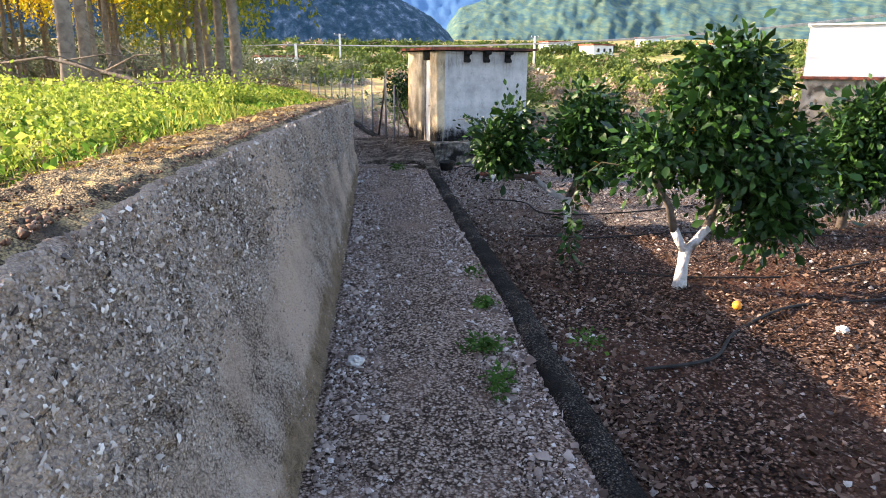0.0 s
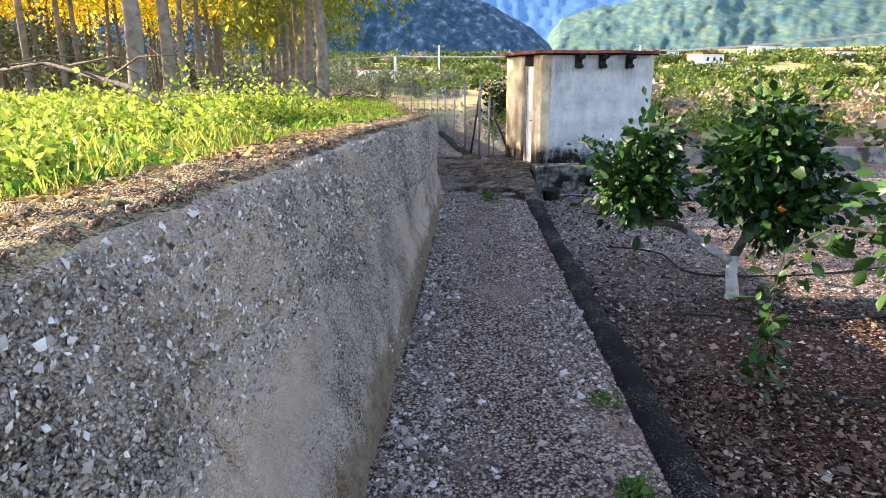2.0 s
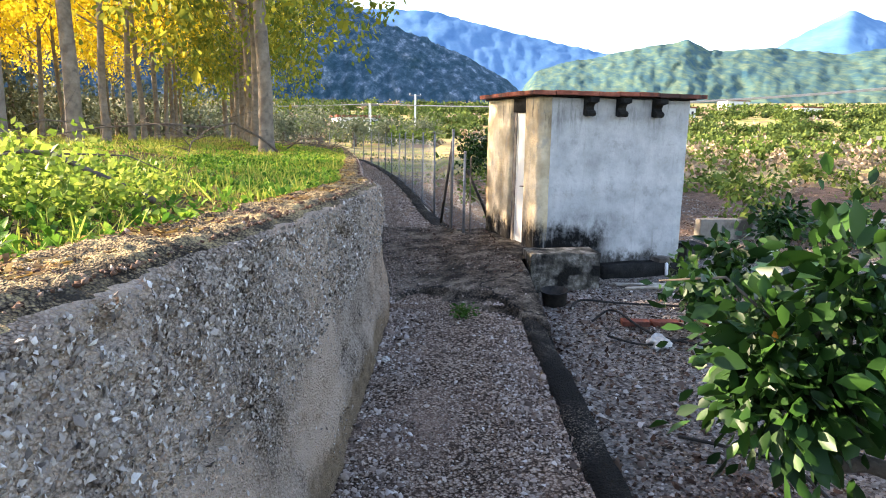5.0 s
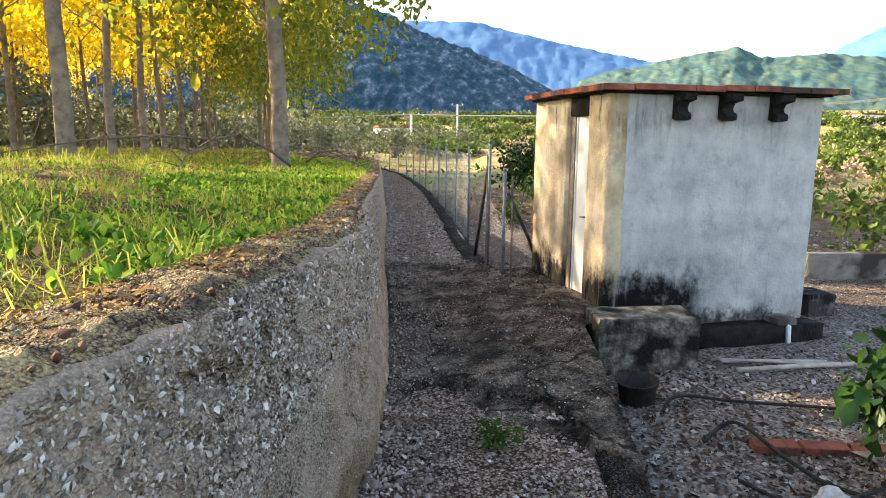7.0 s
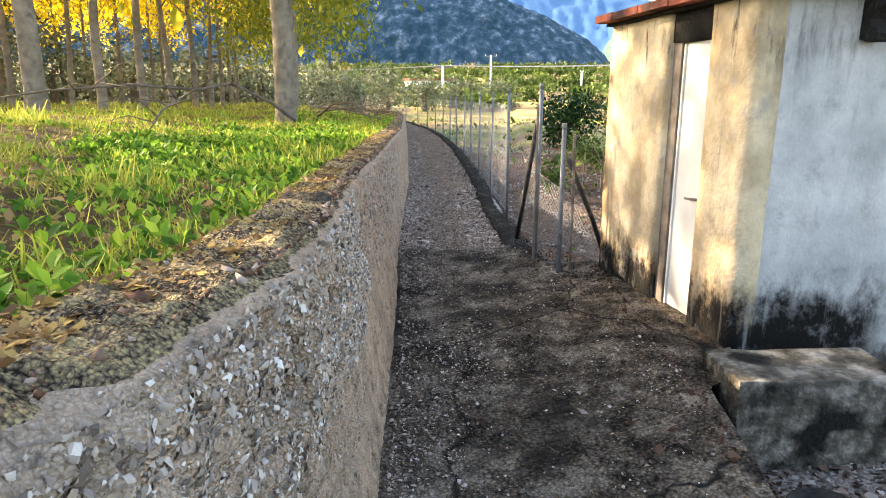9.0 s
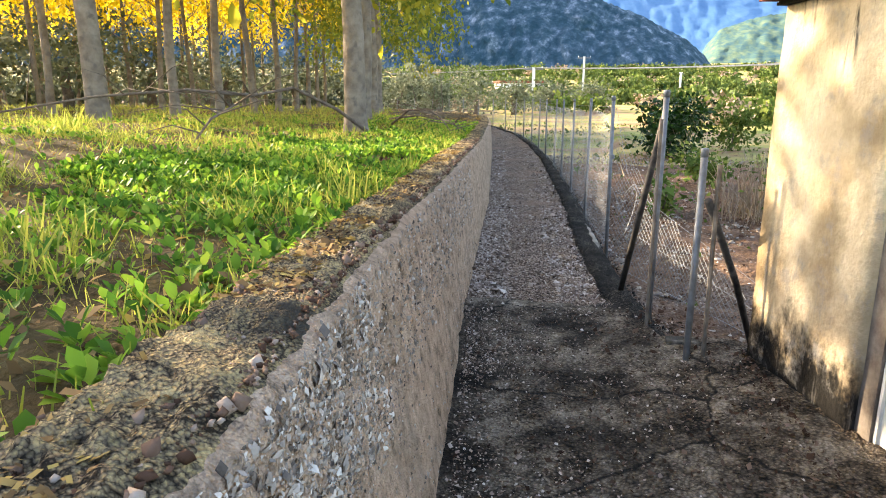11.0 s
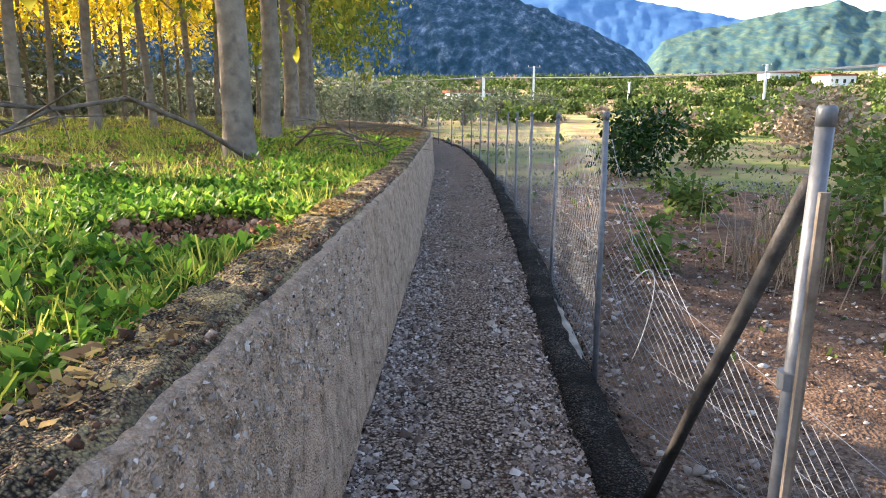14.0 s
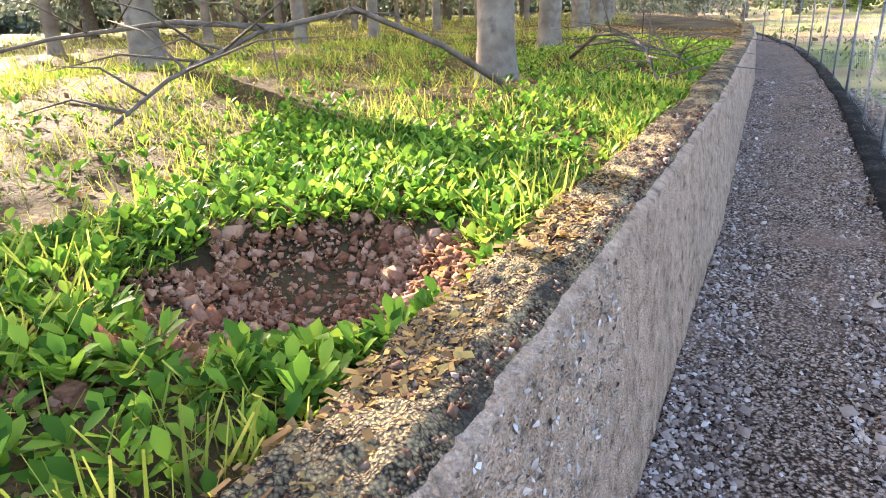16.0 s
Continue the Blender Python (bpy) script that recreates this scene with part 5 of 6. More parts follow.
    n = 16000
    y = rng.uniform(-1.5, 15, n)
    x = lerp_line(TOP_X, y) - wall_top_width(y) * (0.45 + 0.75 * rng.random(n))
    keep = np.sin(y * 1.9) + 0.6 * np.sin(y * 5.3) > rng.uniform(-1.4, 1.1, n)
    x, y = x[keep], y[keep]
    put("wood_chips", scatter("wood_chips", [(0.5, 0.22, 0), (-0.5, 0.2, 0.03), (-0.45, -0.22, 0), (0.5, -0.18, 0.05)], [(0, 1, 2, 3)], np.stack([x, y, lerp_line(TOP_Z, y) + 0.032], -1), 0.017 * rng.lognormal(0, 0.45, len(x)), M["litter"], tilt=0.35), kind="stuff", label="reddish dry leaves and chips along the wall top", category="leaves")
    n = 9000
    a, r = rng.uniform(0, 2 * np.pi, n), np.sqrt(rng.random(n)) * 1.15
    r = r * (1 + 0.28 * np.sin(3 * a + 0.7) + 0.15 * np.sin(7 * a))
    x, y = -1.62 + 0.5 * r * np.cos(a), 13.72 + 0.62 * r * np.sin(a)
    inside = x < lerp_line(TOP_X, y) - wall_top_width(y) * 0.8
    x, y = x[inside], y[inside]
    n = len(x)
    size = rng.lognormal(-4.75, 0.6, n)
    put("soil_clods", scatter("soil_clods", STONE_V, STONE_F, np.stack([x, y, terrace_z(x, y) + 0.01], -1), size, M["red_soil"], tilt=0.8), kind="stuff", label="red earth clods round a dug hole", category="soil")
    n = 15000
    y = rng.uniform(-1, 17, n)
    x = lerp_line(TOP_X, y) - 0.03 - wall_top_width(y) * rng.random(n)
    size = rng.lognormal(-5.1, 0.5, n)
    put("coping_stones", scatter("coping_stones", STONE_V, STONE_F, np.stack([x, y, lerp_line(TOP_Z, y) + 0.022], -1), size, M["chips"], tilt=0.8), kind="stuff", label="loose pebbles on the wall top", category="gravel")


M["tall_weed"] = material("tall_weed_leaf", [(0.0, (0.05, 0.1, 0.014)), (0.5, (0.22, 0.31, 0.04)), (1.0, (0.52, 0.53, 0.1))], 1.2, island=0.75, bump=0, rough=0.5, translucent=0.4)
M["litter"] = material("leaf_litter", [(0.0, (0.09, 0.05, 0.025)), (0.5, (0.26, 0.16, 0.07)), (0.85, (0.45, 0.31, 0.1)), (1.0, (0.55, 0.43, 0.14))], 2, island=0.75, bump=0, rough=0.8, translucent=0.2)


def citrus(name, place, seed, trunk, crown, leaf_n, label, fruit=0, tube_guard=False, spread=0.13, size=0.078):
    """A low citrus tree. trunk: list of limbs (points, radii, white); crown: list of (x, y, z, r) clumps."""
    g = np.random.default_rng(seed)
    tree = empty(name, pose(place[0], place[1], float(land_z(np.array(place[0]), np.array(place[1]))) + 0.03), label, "tree", "orange trees")
    for pts, rad, white in trunk:
        bm = tube(pts, rad, 9)
        for v in bm.verts:
            v.co += noise.noise_vector(v.co * 14) * 0.008
        part("trunk" if white else "limb", bm, M["lime"] if white else M["orange_bark"], tree, "lime-washed trunk" if white else "", True)
    centres = []
    for x, y, z, r in crown:
        m = int(90 * r)
        d = g.normal(0, 1, (m, 3))
        d /= np.linalg.norm(d, axis=1)[:, None]
        centres.append(np.array([x, y, z]) + d * (r * g.random(m) ** 0.4)[:, None] * np.array([1, 1, 0.9]))
    c = np.concatenate(centres)
    put("crown", leaves_at("crown", c, (spread * 0.75,) * 3, max(1, int(1.25 * leaf_n) // len(c)), size, M["citrus_leaf"], 0.6, seed, True), tree, "dense glossy dark green leaves")
    for i in range(fruit):
        p = c[g.integers(len(c))]
        bm = bmesh.new()
        bmesh.ops.create_icosphere(bm, subdivisions=2, radius=0.034, matrix=Matrix.Translation(p))
        part("orange", bm, M["fruit"], tree, "ripe orange", True)
    if tube_guard:
        part("trunk_guard", tube([(0, 0, -0.02), (0, 0, 0.12), (0.01, 0, 0.25)], [0.05, 0.048, 0.05], 12), M["plastic"], tree, "white plastic trunk guard", True)
    return tree


def build_orchard():
    citrus("orange_tree", (2.68, 2.5), 31,
           [([(0, 0, -0.05), (0.0, 0.0, 0.05), (0.02, 0.01, 0.2), (0.03, 0.02, 0.33)], [0.075, 0.055, 0.045, 0.05], True),
            ([(0.03, 0.02, 0.3), (0.12, 0.03, 0.4), (0.22, 0.05, 0.5)], [0.042, 0.038, 0.034], True),
            ([(0.03, 0.02, 0.3), (-0.03, 0.02, 0.4), (-0.08, 0.03, 0.5)], [0.04, 0.036, 0.032], True),
            ([(0.2, 0.05, 0.48), (0.32, 0.1, 0.75), (0.4, 0.12, 1.15), (0.42, 0.1, 1.5)], [0.032, 0.028, 0.02, 0.008], False),
            ([(-0.08, 0.03, 0.49), (-0.16, 0.0, 0.7), (-0.3, -0.05, 0.9), (-0.5, 0.0, 1.0)], [0.032, 0.028, 0.02, 0.008], False)],
           [(0.36, 0.1, 1.18, 0.44), (0.66, 0.15, 0.98, 0.38), (0.12, 0.1, 1.22, 0.34), (0.55, 0.1, 0.78, 0.3), (-0.3, 0.0, 1.1, 0.26), (0.2, 0.1, 1.55, 0.28), (0.45, 0.1, 1.66, 0.2), (0.85, 0.1, 0.9, 0.3), (0.75, 0.0, 0.6, 0.25), (0.4, 0.1, 1.85, 0.14), (0.15, 0.05, 1.78, 0.12)], 5600,
           "low orange tree with lime-washed trunk and dense dark leaves", 3)
    t1 = [ob for ob in scene.objects if ob.name.startswith("orange_tree")][0]
    part("limb", tube([(-0.4, 0.0, 1.0), (-0.65, 0.25, 1.02), (-0.79, 0.42, 0.85), (-0.82, 0.44, 0.5), (-0.8, 0.43, 0.15)], [0.007, 0.006, 0.004, 0.003, 0.002], 6), M["twig"], t1, smooth=True)
    sprig = [(-0.6 - 0.22 * min(1, 2.5 * u), 0.2 + 0.24 * min(1, 2.5 * u), 1.0 - 0.9 * u + 0.06 * math.sin(9 * u)) for u in np.linspace(0, 1, 22)]
    put("twig_leaves", leaves_at("twig_leaves", sprig, (0.035, 0.035, 0.025), 5, 0.07, M["citrus_leaf"], 0.9, 6, True), t1)
    t2 = citrus("orange_tree", (2.36, 4.62), 32,
           [([(0.02, 0, -0.05), (0.02, 0.0, 0.05), (0.01, 0.02, 0.2), (0.02, 0.05, 0.34)], [0.065, 0.05, 0.042, 0.045], True),
            ([(0.0, 0.04, 0.3), (-0.16, 0.16, 0.4), (-0.33, 0.28, 0.52)], [0.04, 0.036, 0.032], True),
            ([(-0.32, 0.275, 0.515), (-0.45, 0.31, 0.55), (-0.58, 0.3, 0.545), (-0.64, 0.32, 0.62)], [0.033, 0.03, 0.027, 0.022], False),
            ([(-0.63, 0.315, 0.6), (-0.68, 0.34, 0.8), (-0.64, 0.36, 1.1)], [0.021, 0.014, 0.006], False),
            ([(-0.67, 0.34, 0.8), (-0.8, 0.36, 1.05), (-0.98, 0.38, 1.2), (-1.2, 0.4, 1.18)], [0.009, 0.007, 0.005, 0.003], False),
            ([(0.02, 0.05, 0.33), (0.12, 0.05, 0.55), (0.18, 0.05, 0.9)], [0.036, 0.028, 0.012], False)],
           [(0.16, 0.05, 1.0, 0.24), (0.3, 0.1, 0.8, 0.2), (0.06, 0.1, 1.15, 0.16), (0.26, 0.1, 1.18, 0.18), (0.14, 0.0, 1.36, 0.11), (0.22, -0.1, 0.68, 0.13), (0.42, 0.05, 0.9, 0.15), (0.52, 0.0, 0.74, 0.12), (0.5, 0.1, 1.05, 0.1), (-0.02, 0.02, 0.86, 0.1), (0.3, 0.05, 1.4, 0.08), (-0.66, 0.34, 0.86, 0.18), (-0.56, 0.36, 0.8, 0.14), (-0.82, 0.36, 0.92, 0.13), (-0.6, 0.36, 1.08, 0.13), (-0.56, 0.36, 1.22, 0.07), (-0.78, 0.3, 0.78, 0.11)], 4600,
           "small leaning orange tree with lime-washed trunk", 2)
    citrus("orange_sapling", (2.71, 8.02), 33,
                [([(0, 0, -0.03), (0, 0, 0.3), (0.02, 0, 0.6)], [0.02, 0.018, 0.012], False)],
                [(0.0, 0, 0.5, 0.2), (0.12, 0, 0.62, 0.15), (-0.14, 0, 0.45, 0.16), (-0.3, -0.05, 0.55, 0.12), (0.05, 0, 0.75, 0.1)], 420,
                "young orange sapling in a white trunk guard", 0, True, 0.1, 0.1)
    arch = [(-0.8 - 0.4 * u, 0.36 + 0.04 * u, 1.04 + 0.18 * math.sin(u * 2.5)) for u in np.linspace(0, 1, 14)]
    put("twig_leaves", leaves_at("twig_leaves", arch, (0.02, 0.02, 0.02), 4, 0.05, M["citrus_leaf"], 0.4, 5), t2)
    citrus("orange_tree", (5.5, 4.3), 34,
           [([(0, 0, -0.05), (0.0, 0.0, 0.1), (0.03, 0.0, 0.4)], [0.06, 0.05, 0.045], False), ([(0.03, 0, 0.38), (0.1, 0, 0.7), (0.15, 0, 1.1)], [0.04, 0.03, 0.012], False)],
           [(0.15, 0, 0.95, 0.5), (-0.25, 0, 0.9, 0.4), (0.5, 0, 0.85, 0.45), (0.1, 0, 1.3, 0.3), (0.0, -0.2, 0.6, 0.35)], 5200, "low orange tree with drooping dark green leaves", 3)
    citrus("orange_sapling", (4.89, 11.36), 35, [([(0, 0, -0.03), (0, 0, 0.25), (0.02, 0, 0.5)], [0.018, 0.016, 0.01], False)],
           [(0, 0, 0.45, 0.2), (0.12, 0, 0.6, 0.14), (-0.1, 0, 0.36, 0.15)], 480, "young orange sapling in a white trunk guard", 0, True, 0.1, 0.09)


build_plantation()
weeds()
build_orchard()


# ---- distance: poles, wires, house, shrubs ----
def bush_mesh(name, places, mat, per=70, size=0.3, seed=1):
    """Clumps of leaves: places are rows (x, y, z, radius, height)."""
    g = np.random.default_rng(seed)
    out = []
    for x, y, z, r, h in places:
        d = g.normal(0, 1, (7, 3))
        d /= np.linalg.norm(d, axis=1)[:, None]
        out.append(np.array([x, y, z + h * 0.5]) + d * np.array([r, r, h * 0.5]) * g.random((7, 1)) ** 0.5)
    c = np.concatenate(out)
    rad = np.repeat([p[3] for p in places], 7)
    per = max(1, per // 7)
    cc = np.repeat(c, per, 0)
    rr = np.repeat(rad, per)
    n = len(cc)
    pos = cc + g.normal(0, 0.4, (n, 3)) * rr[:, None] * np.array([0.8, 0.8, 0.6])
    ground = land_z(pos[:, 0], pos[:, 1])
    pos[:, 2] = np.maximum(pos[:, 2], np.minimum(ground, cc[:, 2]) + 0.02)
    d, e = g.normal(0, 1, (n, 3)), g.normal(0, 1, (n, 3))
    d /= np.linalg.norm(d, axis=1)[:, None]
    e = np.cross(d, e)
    e /= np.linalg.norm(e, axis=1)[:, None]
    s = size * rr * g.lognormal(0, 0.3, n)
    tv = np.asarray(LEAF_V)
    v = pos[:, None] + s[:, None, None] * (1.3 * tv[None, :, :1] * e[:, None] + tv[None, :, 1:2] * d[:, None])
    f = (np.asarray(LEAF_F)[None] + (np.arange(n) * 4)[:, None, None]).reshape(-1, 4)
    return mesh_np(name, v.reshape(-1, 3), f, mat)


def far_place(az, dist):
    x, y = dist * math.sin(radians(az)), 5 + dist * math.cos(radians(az))
    return x, y, float(land_z(np.array(x), np.array(y)))


def build_poles():
    for x, y, top, arm in ((-9.0, 96.2, 4.3, 2.4), (-3.7, 125.8, 7.0, 2.2), (34.3, 130.6, 7.2, 1.6), (13.2, 138, 4.6, 0.8), (66, 73, 8.2, 2.0)):
        z = float(land_z(np.array(x), np.array(y)))
        pole = empty("power_pole", pose(x, y, z), "pale concrete power line pole standing in the fields", "pole", "power poles")
        part("shaft", boxed((-0.17, -0.17, -0.3), (0.17, 0.17, top - z + 0.2)), M["white"], pole, bevel=0.02)
        part("crossarm", boxed((-arm / 2, -0.1, top - z - 0.12), (arm / 2, 0.1, top - z + 0.08)), M["galv"], pole, bevel=0.01)
        for dx in (-arm / 2 + 0.15, arm / 2 - 0.15):
            part("insulator", tube([(dx, 0, top - z + 0.08), (dx, 0, top - z + 0.3)], [0.06, 0.05], 8), M["white"], pole)

    def wire(a, b, sag, name="power_wire"):
        a, b = Vector(a), Vector(b)
        pts = [a.lerp(b, u) - Vector((0, 0, sag * 4 * u * (1 - u))) for u in np.linspace(0, 1, 15)]
        ob = part(name, tube(pts, [0.045] * 15, 4), M["wire"], None, "pale sagging overhead power wire")
        tagged(ob, category="wire", group="power wires")

    for k in (-1, 0, 1):
        wire((-75, 92, 5.4 + 0.25 * k), (-9.0 + 0.5 * k, 96.2, 4.45), 1.2)
        wire((-9.0 + 0.5 * k, 96.2, 4.45), (66 + 0.5 * k, 73, 8.3 + 0.2 * k), 1.6)
        wire((66 + 0.5 * k, 73, 8.3 + 0.2 * k), (120, 50, 10), 1.2)


def build_house():
    """A white flat-roofed farm building beyond the orchard."""
    m = pose(15.6, 19.9, -0.2, 0, 0, -36.5)
    house = empty("farm_building", m, "white rendered farm building with a lower stone wall", "building")
    for nm, lo, hi in (("front_wall", (0, 0, 1.6), (2.7, 0.25, 3.3)), ("side_wall", (2.45, 0.25, 1.6), (2.7, 5, 3.3)), ("back_wall", (0, 4.75, 1.6), (2.45, 5, 3.3)), ("left_wall", (0, 0.25, 1.6), (0.25, 4.75, 3.3))):
        part(nm, boxed(lo, hi, rough=0.01, cuts=3), M["white"], house)
    part("roof", boxed((-0.08, -0.08, 3.3), (2.78, 5.08, 3.36)), M["white"], house, bevel=0.02)
    part("ledge", boxed((-0.1, -0.08, 1.5), (2.8, 5.1, 1.6)), M["tile"], house, "terracotta ledge")
    part("lower_wall", boxed((0.02, 0.04, -0.3), (2.68, 4.98, 1.5), rough=0.02, cuts=4), M["concrete"], house, "rough pale lower wall")
    for az, d, w, h in ((16.5, 330, 14, 5), (24, 420, 16, 6), (20, 250, 9, 3.5), (29, 300, 11, 4), (-7, 150, 9, 2.2)):
        x, y, z = far_place(az, d)
        hs = empty("far_house", pose(x, y, z, 0, 0, 20), "distant pale farmhouse among the fields", "building", "far houses")
        part("wall", boxed((-w / 2, -4, -1), (w / 2, 4, h)), M["white"], hs)
        part("roof", boxed((-w / 2 - 0.4, -4.4, h), (w / 2 + 0.4, 4.4, h + 0.5)), M["tile"], hs)
        for k in range(3):
            part("window", boxed((-w / 2 + w * (0.2 + 0.3 * k), -4.1, h * 0.35), (-w / 2 + w * (0.3 + 0.3 * k), -3.95, h * 0.7)), M["hose"], hs)


def build_shrubs():
    g = np.random.default_rng(44)
    # far field shrubs and grove rows
    rows, scrub, gold = [], [], []
    for k in range(700):
        az, d = g.uniform(-22, 52), 42 + 420 * g.random() ** 1.5
        x, y, z = far_place(az, d)
        if x < 3 + 0.05 * y and d < 60 and az < 4:
            continue
        r = g.uniform(0.35, 0.9) * (1 + d / 120)
        (gold if g.random() < 0.25 else scrub).append((x, y, z, r, r * g.uniform(0.7, 1.3)))
    for d in (104, 122, 144, 172, 210, 262, 330, 400):
        for az in np.arange(-14, 50, 70 / d * 1.6):
            if g.random() < 0.3 or math.sin(az * 0.45 + d) > 0.75:
                continue
            x, y, z = far_place(az, d + 3 * math.sin(az))
            rows.append((x, y, z, 1.1 + d / 220, 1.2 + d / 170))
    near = []
    for k in range(420):
        x, y = g.uniform(6.0, 40), g.uniform(15, 60)
        if x < 5 + 0.12 * y or g.random() < 0.25:
            continue
        r = g.uniform(0.18, 0.5) * (1 + y / 60)
        (gold if g.random() < 0.45 else near).append((x, y, float(land_z(np.array(x), np.array(y))), r, r * g.uniform(0.7, 1.4)))
    put("near_scrub", bush_mesh("near_scrub", near, M["shrub_leaf"], 200, 0.26, 6), kind="stuff", label="low olive-green scrub on the dry field", category="shrubs")
    put("far_grove", bush_mesh("far_grove", rows, M["grove"], 170, 0.36, 2), kind="stuff", label="dark green rows of distant citrus groves", category="trees")
    put("far_scrub", bush_mesh("far_scrub", scrub, M["shrub_leaf"], 170, 0.33, 3), kind="stuff", label="olive-green scrub scattered over the fields", category="shrubs")
    put("far_dry_scrub", bush_mesh("far_dry_scrub", gold, M["dry"], 140, 0.3, 4), kind="stuff", label="straw-coloured dry bushes in the fields", category="shrubs")
    hedge = []
    for k in range(230):
        a, d = radians(g.uniform(-86, -13)), g.uniform(52, 80)
        x, y = d * math.sin(a), 8 + d * math.cos(a)
        r = g.uniform(1.0, 1.9)
        hedge.append((x, y, float(terrace_z(np.array(x), np.array(min(y, 88)))) - 0.2, r, r * g.uniform(1.3, 2.1)))
    put("olive_hedge", bush_mesh("olive_hedge", hedge, M["olive_leaf"], 260, 0.3, 9), kind="stuff", label="grey-green olive grove beyond the plantation", category="trees")
    # grey-green olives round the end of the plantation
    olives = [(-16, 52, 3.0), (-13, 55, 2.8), (-10, 60, 3.2), (-7, 64, 2.6), (-20, 50, 3.4), (-24, 47, 3.2), (-29, 44, 3.4), (-34, 40, 3.6), (-39, 36, 3.6), (-44, 33, 3.8), (-49, 30, 3.6), (-31, 56, 3.6), (-38, 50, 3.8), (-45, 44, 4.0), (-52, 36, 3.8), (-58, 28, 3.8), (-4, 68, 2.4), (-1, 74, 2.4)]
    for az, d, h in olives:
        x, y = d * math.sin(radians(az)), 5 + d * math.cos(radians(az))
        on_terrace = x < lerp_line(TOP_X, min(y, 60)) - 1
        z = float(terrace_z(np.array(x), np.array(y))) if on_terrace else float(land_z(np.array(x), np.array(y)))
        tree = empty("olive_tree", pose(x, y, z), "grey-green olive tree with a low spreading crown", "tree", "olive trees")
        part("trunk", tube([(0, 0, -0.4), (0.1, 0, 0.5), (-0.1, 0.1, 1.1), (0.2, 0, 1.7)], [0.3, 0.24, 0.2, 0.1], 8), M["orange_bark"], tree, smooth=True)
        cl = [(g.normal(0, h * 0.35), g.normal(0, h * 0.35), h * g.uniform(0.35, 0.95)) for _ in range(34)]
        put("crown", leaves_at("crown", cl, (h * 0.16,) * 3, 42, 0.24, M["olive_leaf"], 0.3, int(g.integers(1e6))), tree)
    # nearer shrubs beyond the fence
    def shrub(x, y, r, h, mat, n, size, label, name="shrub"):
        z = float(land_z(np.array(x), np.array(y)))
        ob = empty(name, pose(x, y, z), label, "shrub")
        part("stem", tube([(0, 0, -0.1), (0.02, 0.01, h * 0.4), (0.05, 0, h * 0.8)], [0.03, 0.022, 0.008], 6), M["orange_bark"], ob)
        c = [(g.normal(0, r * 0.5), g.normal(0, r * 0.5), h * g.uniform(0.15, 1)) for _ in range(26)]
        put("foliage", leaves_at("foliage", c, (r * 0.25, r * 0.25, h * 0.12), n // 26, size, mat, 0.3, int(g.integers(1e6))), ob)

    shrub(1.95, 26.4, 0.7, 1.35, M["citrus_leaf"], 2200, 0.12, "dark green ivy-covered bush behind the fence")
    shrub(3.9, 29.0, 0.55, 1.15, M["shrub_leaf"], 1000, 0.12, "green bush standing in the dry field")
    shrub(1.1, 17.5, 0.26, 0.5, M["shrub_leaf"], 380, 0.08, "small green citrus seedling in stony soil")
    shrub(3.25, 17.3, 0.75, 0.95, M["shrub_leaf"], 1500, 0.1, "leafy green shrub in the fenced field")
    shrub(4.3, 17.0, 0.7, 0.9, M["shrub_leaf"], 1300, 0.1, "leafy green shrub in the fenced field")
    shrub(6.95, 25.9, 0.7, 1.3, M["shrub_leaf"], 900, 0.13, "green bush standing in the dry field")
    shrub(8.8, 33.8, 1.3, 1.9, M["dry"], 2200, 0.16, "tall pale leafless thicket in the field")
    shrub(5.0, 21.5, 0.7, 1.0, M["shrub_leaf"], 900, 0.12, "green bush standing in the dry field")
    shrub(2.0, 20.6, 0.4, 0.7, M["shrub_leaf"], 500, 0.1, "small green citrus seedling in stony soil")
    shrub(5.6, 13.6, 0.5, 1.0, M["shrub_leaf"], 700, 0.1, "green bush beyond the hut")
    shrub(6.6, 12.6, 0.6, 0.6, M["citrus_leaf"], 700, 0.1, "low dark bush beyond the hut")
    # thicket of dry stalks
    th = empty("dry_stalk_thicket", pose(2.45, 17.6, FIELD_Z), "thicket of dead brown stalks behind the fence", "shrub")
    bm = bmesh.new()
    for _ in range(260):
        x, y, a = g.normal(0, 0.3), g.normal(0, 0.35), g.uniform(0, 6.28)
        hh, ln = g.uniform(0.3, 0.95), g.normal(0, 0.25)
        tube([(x, y, -0.05), (x + ln * 0.4 * math.cos(a), y + ln * 0.4 * math.sin(a), hh * 0.55), (x + ln * math.cos(a), y + ln * math.sin(a), hh)], [0.006, 0.005, 0.002], 3, bm, cap=False)
    tagged(part("stalk_mass", bm, M["dry"], th), kind="stuff")
    # low weeds of the fields
    n = 9000
    y = rng.uniform(12.5, 46, n)
    x = lerp_line(KERB_X, y) + 0.7 + 16 * rng.random(n) ** 1.3
    patch = np.sin(x * 1.1 + y * 0.5) * np.sin(y * 0.8 - x * 0.3)
    keep = (patch > 0.2) | (rng.random(n) < 0.12)
    x, y = x[keep], y[keep]
    put("field_weeds", scatter("field_weeds", [(-0.2, 0, 0), (0.2, 0, 0), (0.12, 0.3, 0.7), (-0.12, 0.3, 0.7)], [(0, 1, 2, 3)], np.stack([x, y, land_z(x, y)], -1), 0.08 * rng.lognormal(0, 0.5, len(x)), M["shrub_leaf"], tilt=0.6), kind="stuff", label="low weeds on the dry stony field", category="weeds")
    n = 9000
    y = rng.uniform(12.5, 60, n)
    x = lerp_line(KERB_X, y) + 0.6 + 25 * rng.random(n) ** 1.2
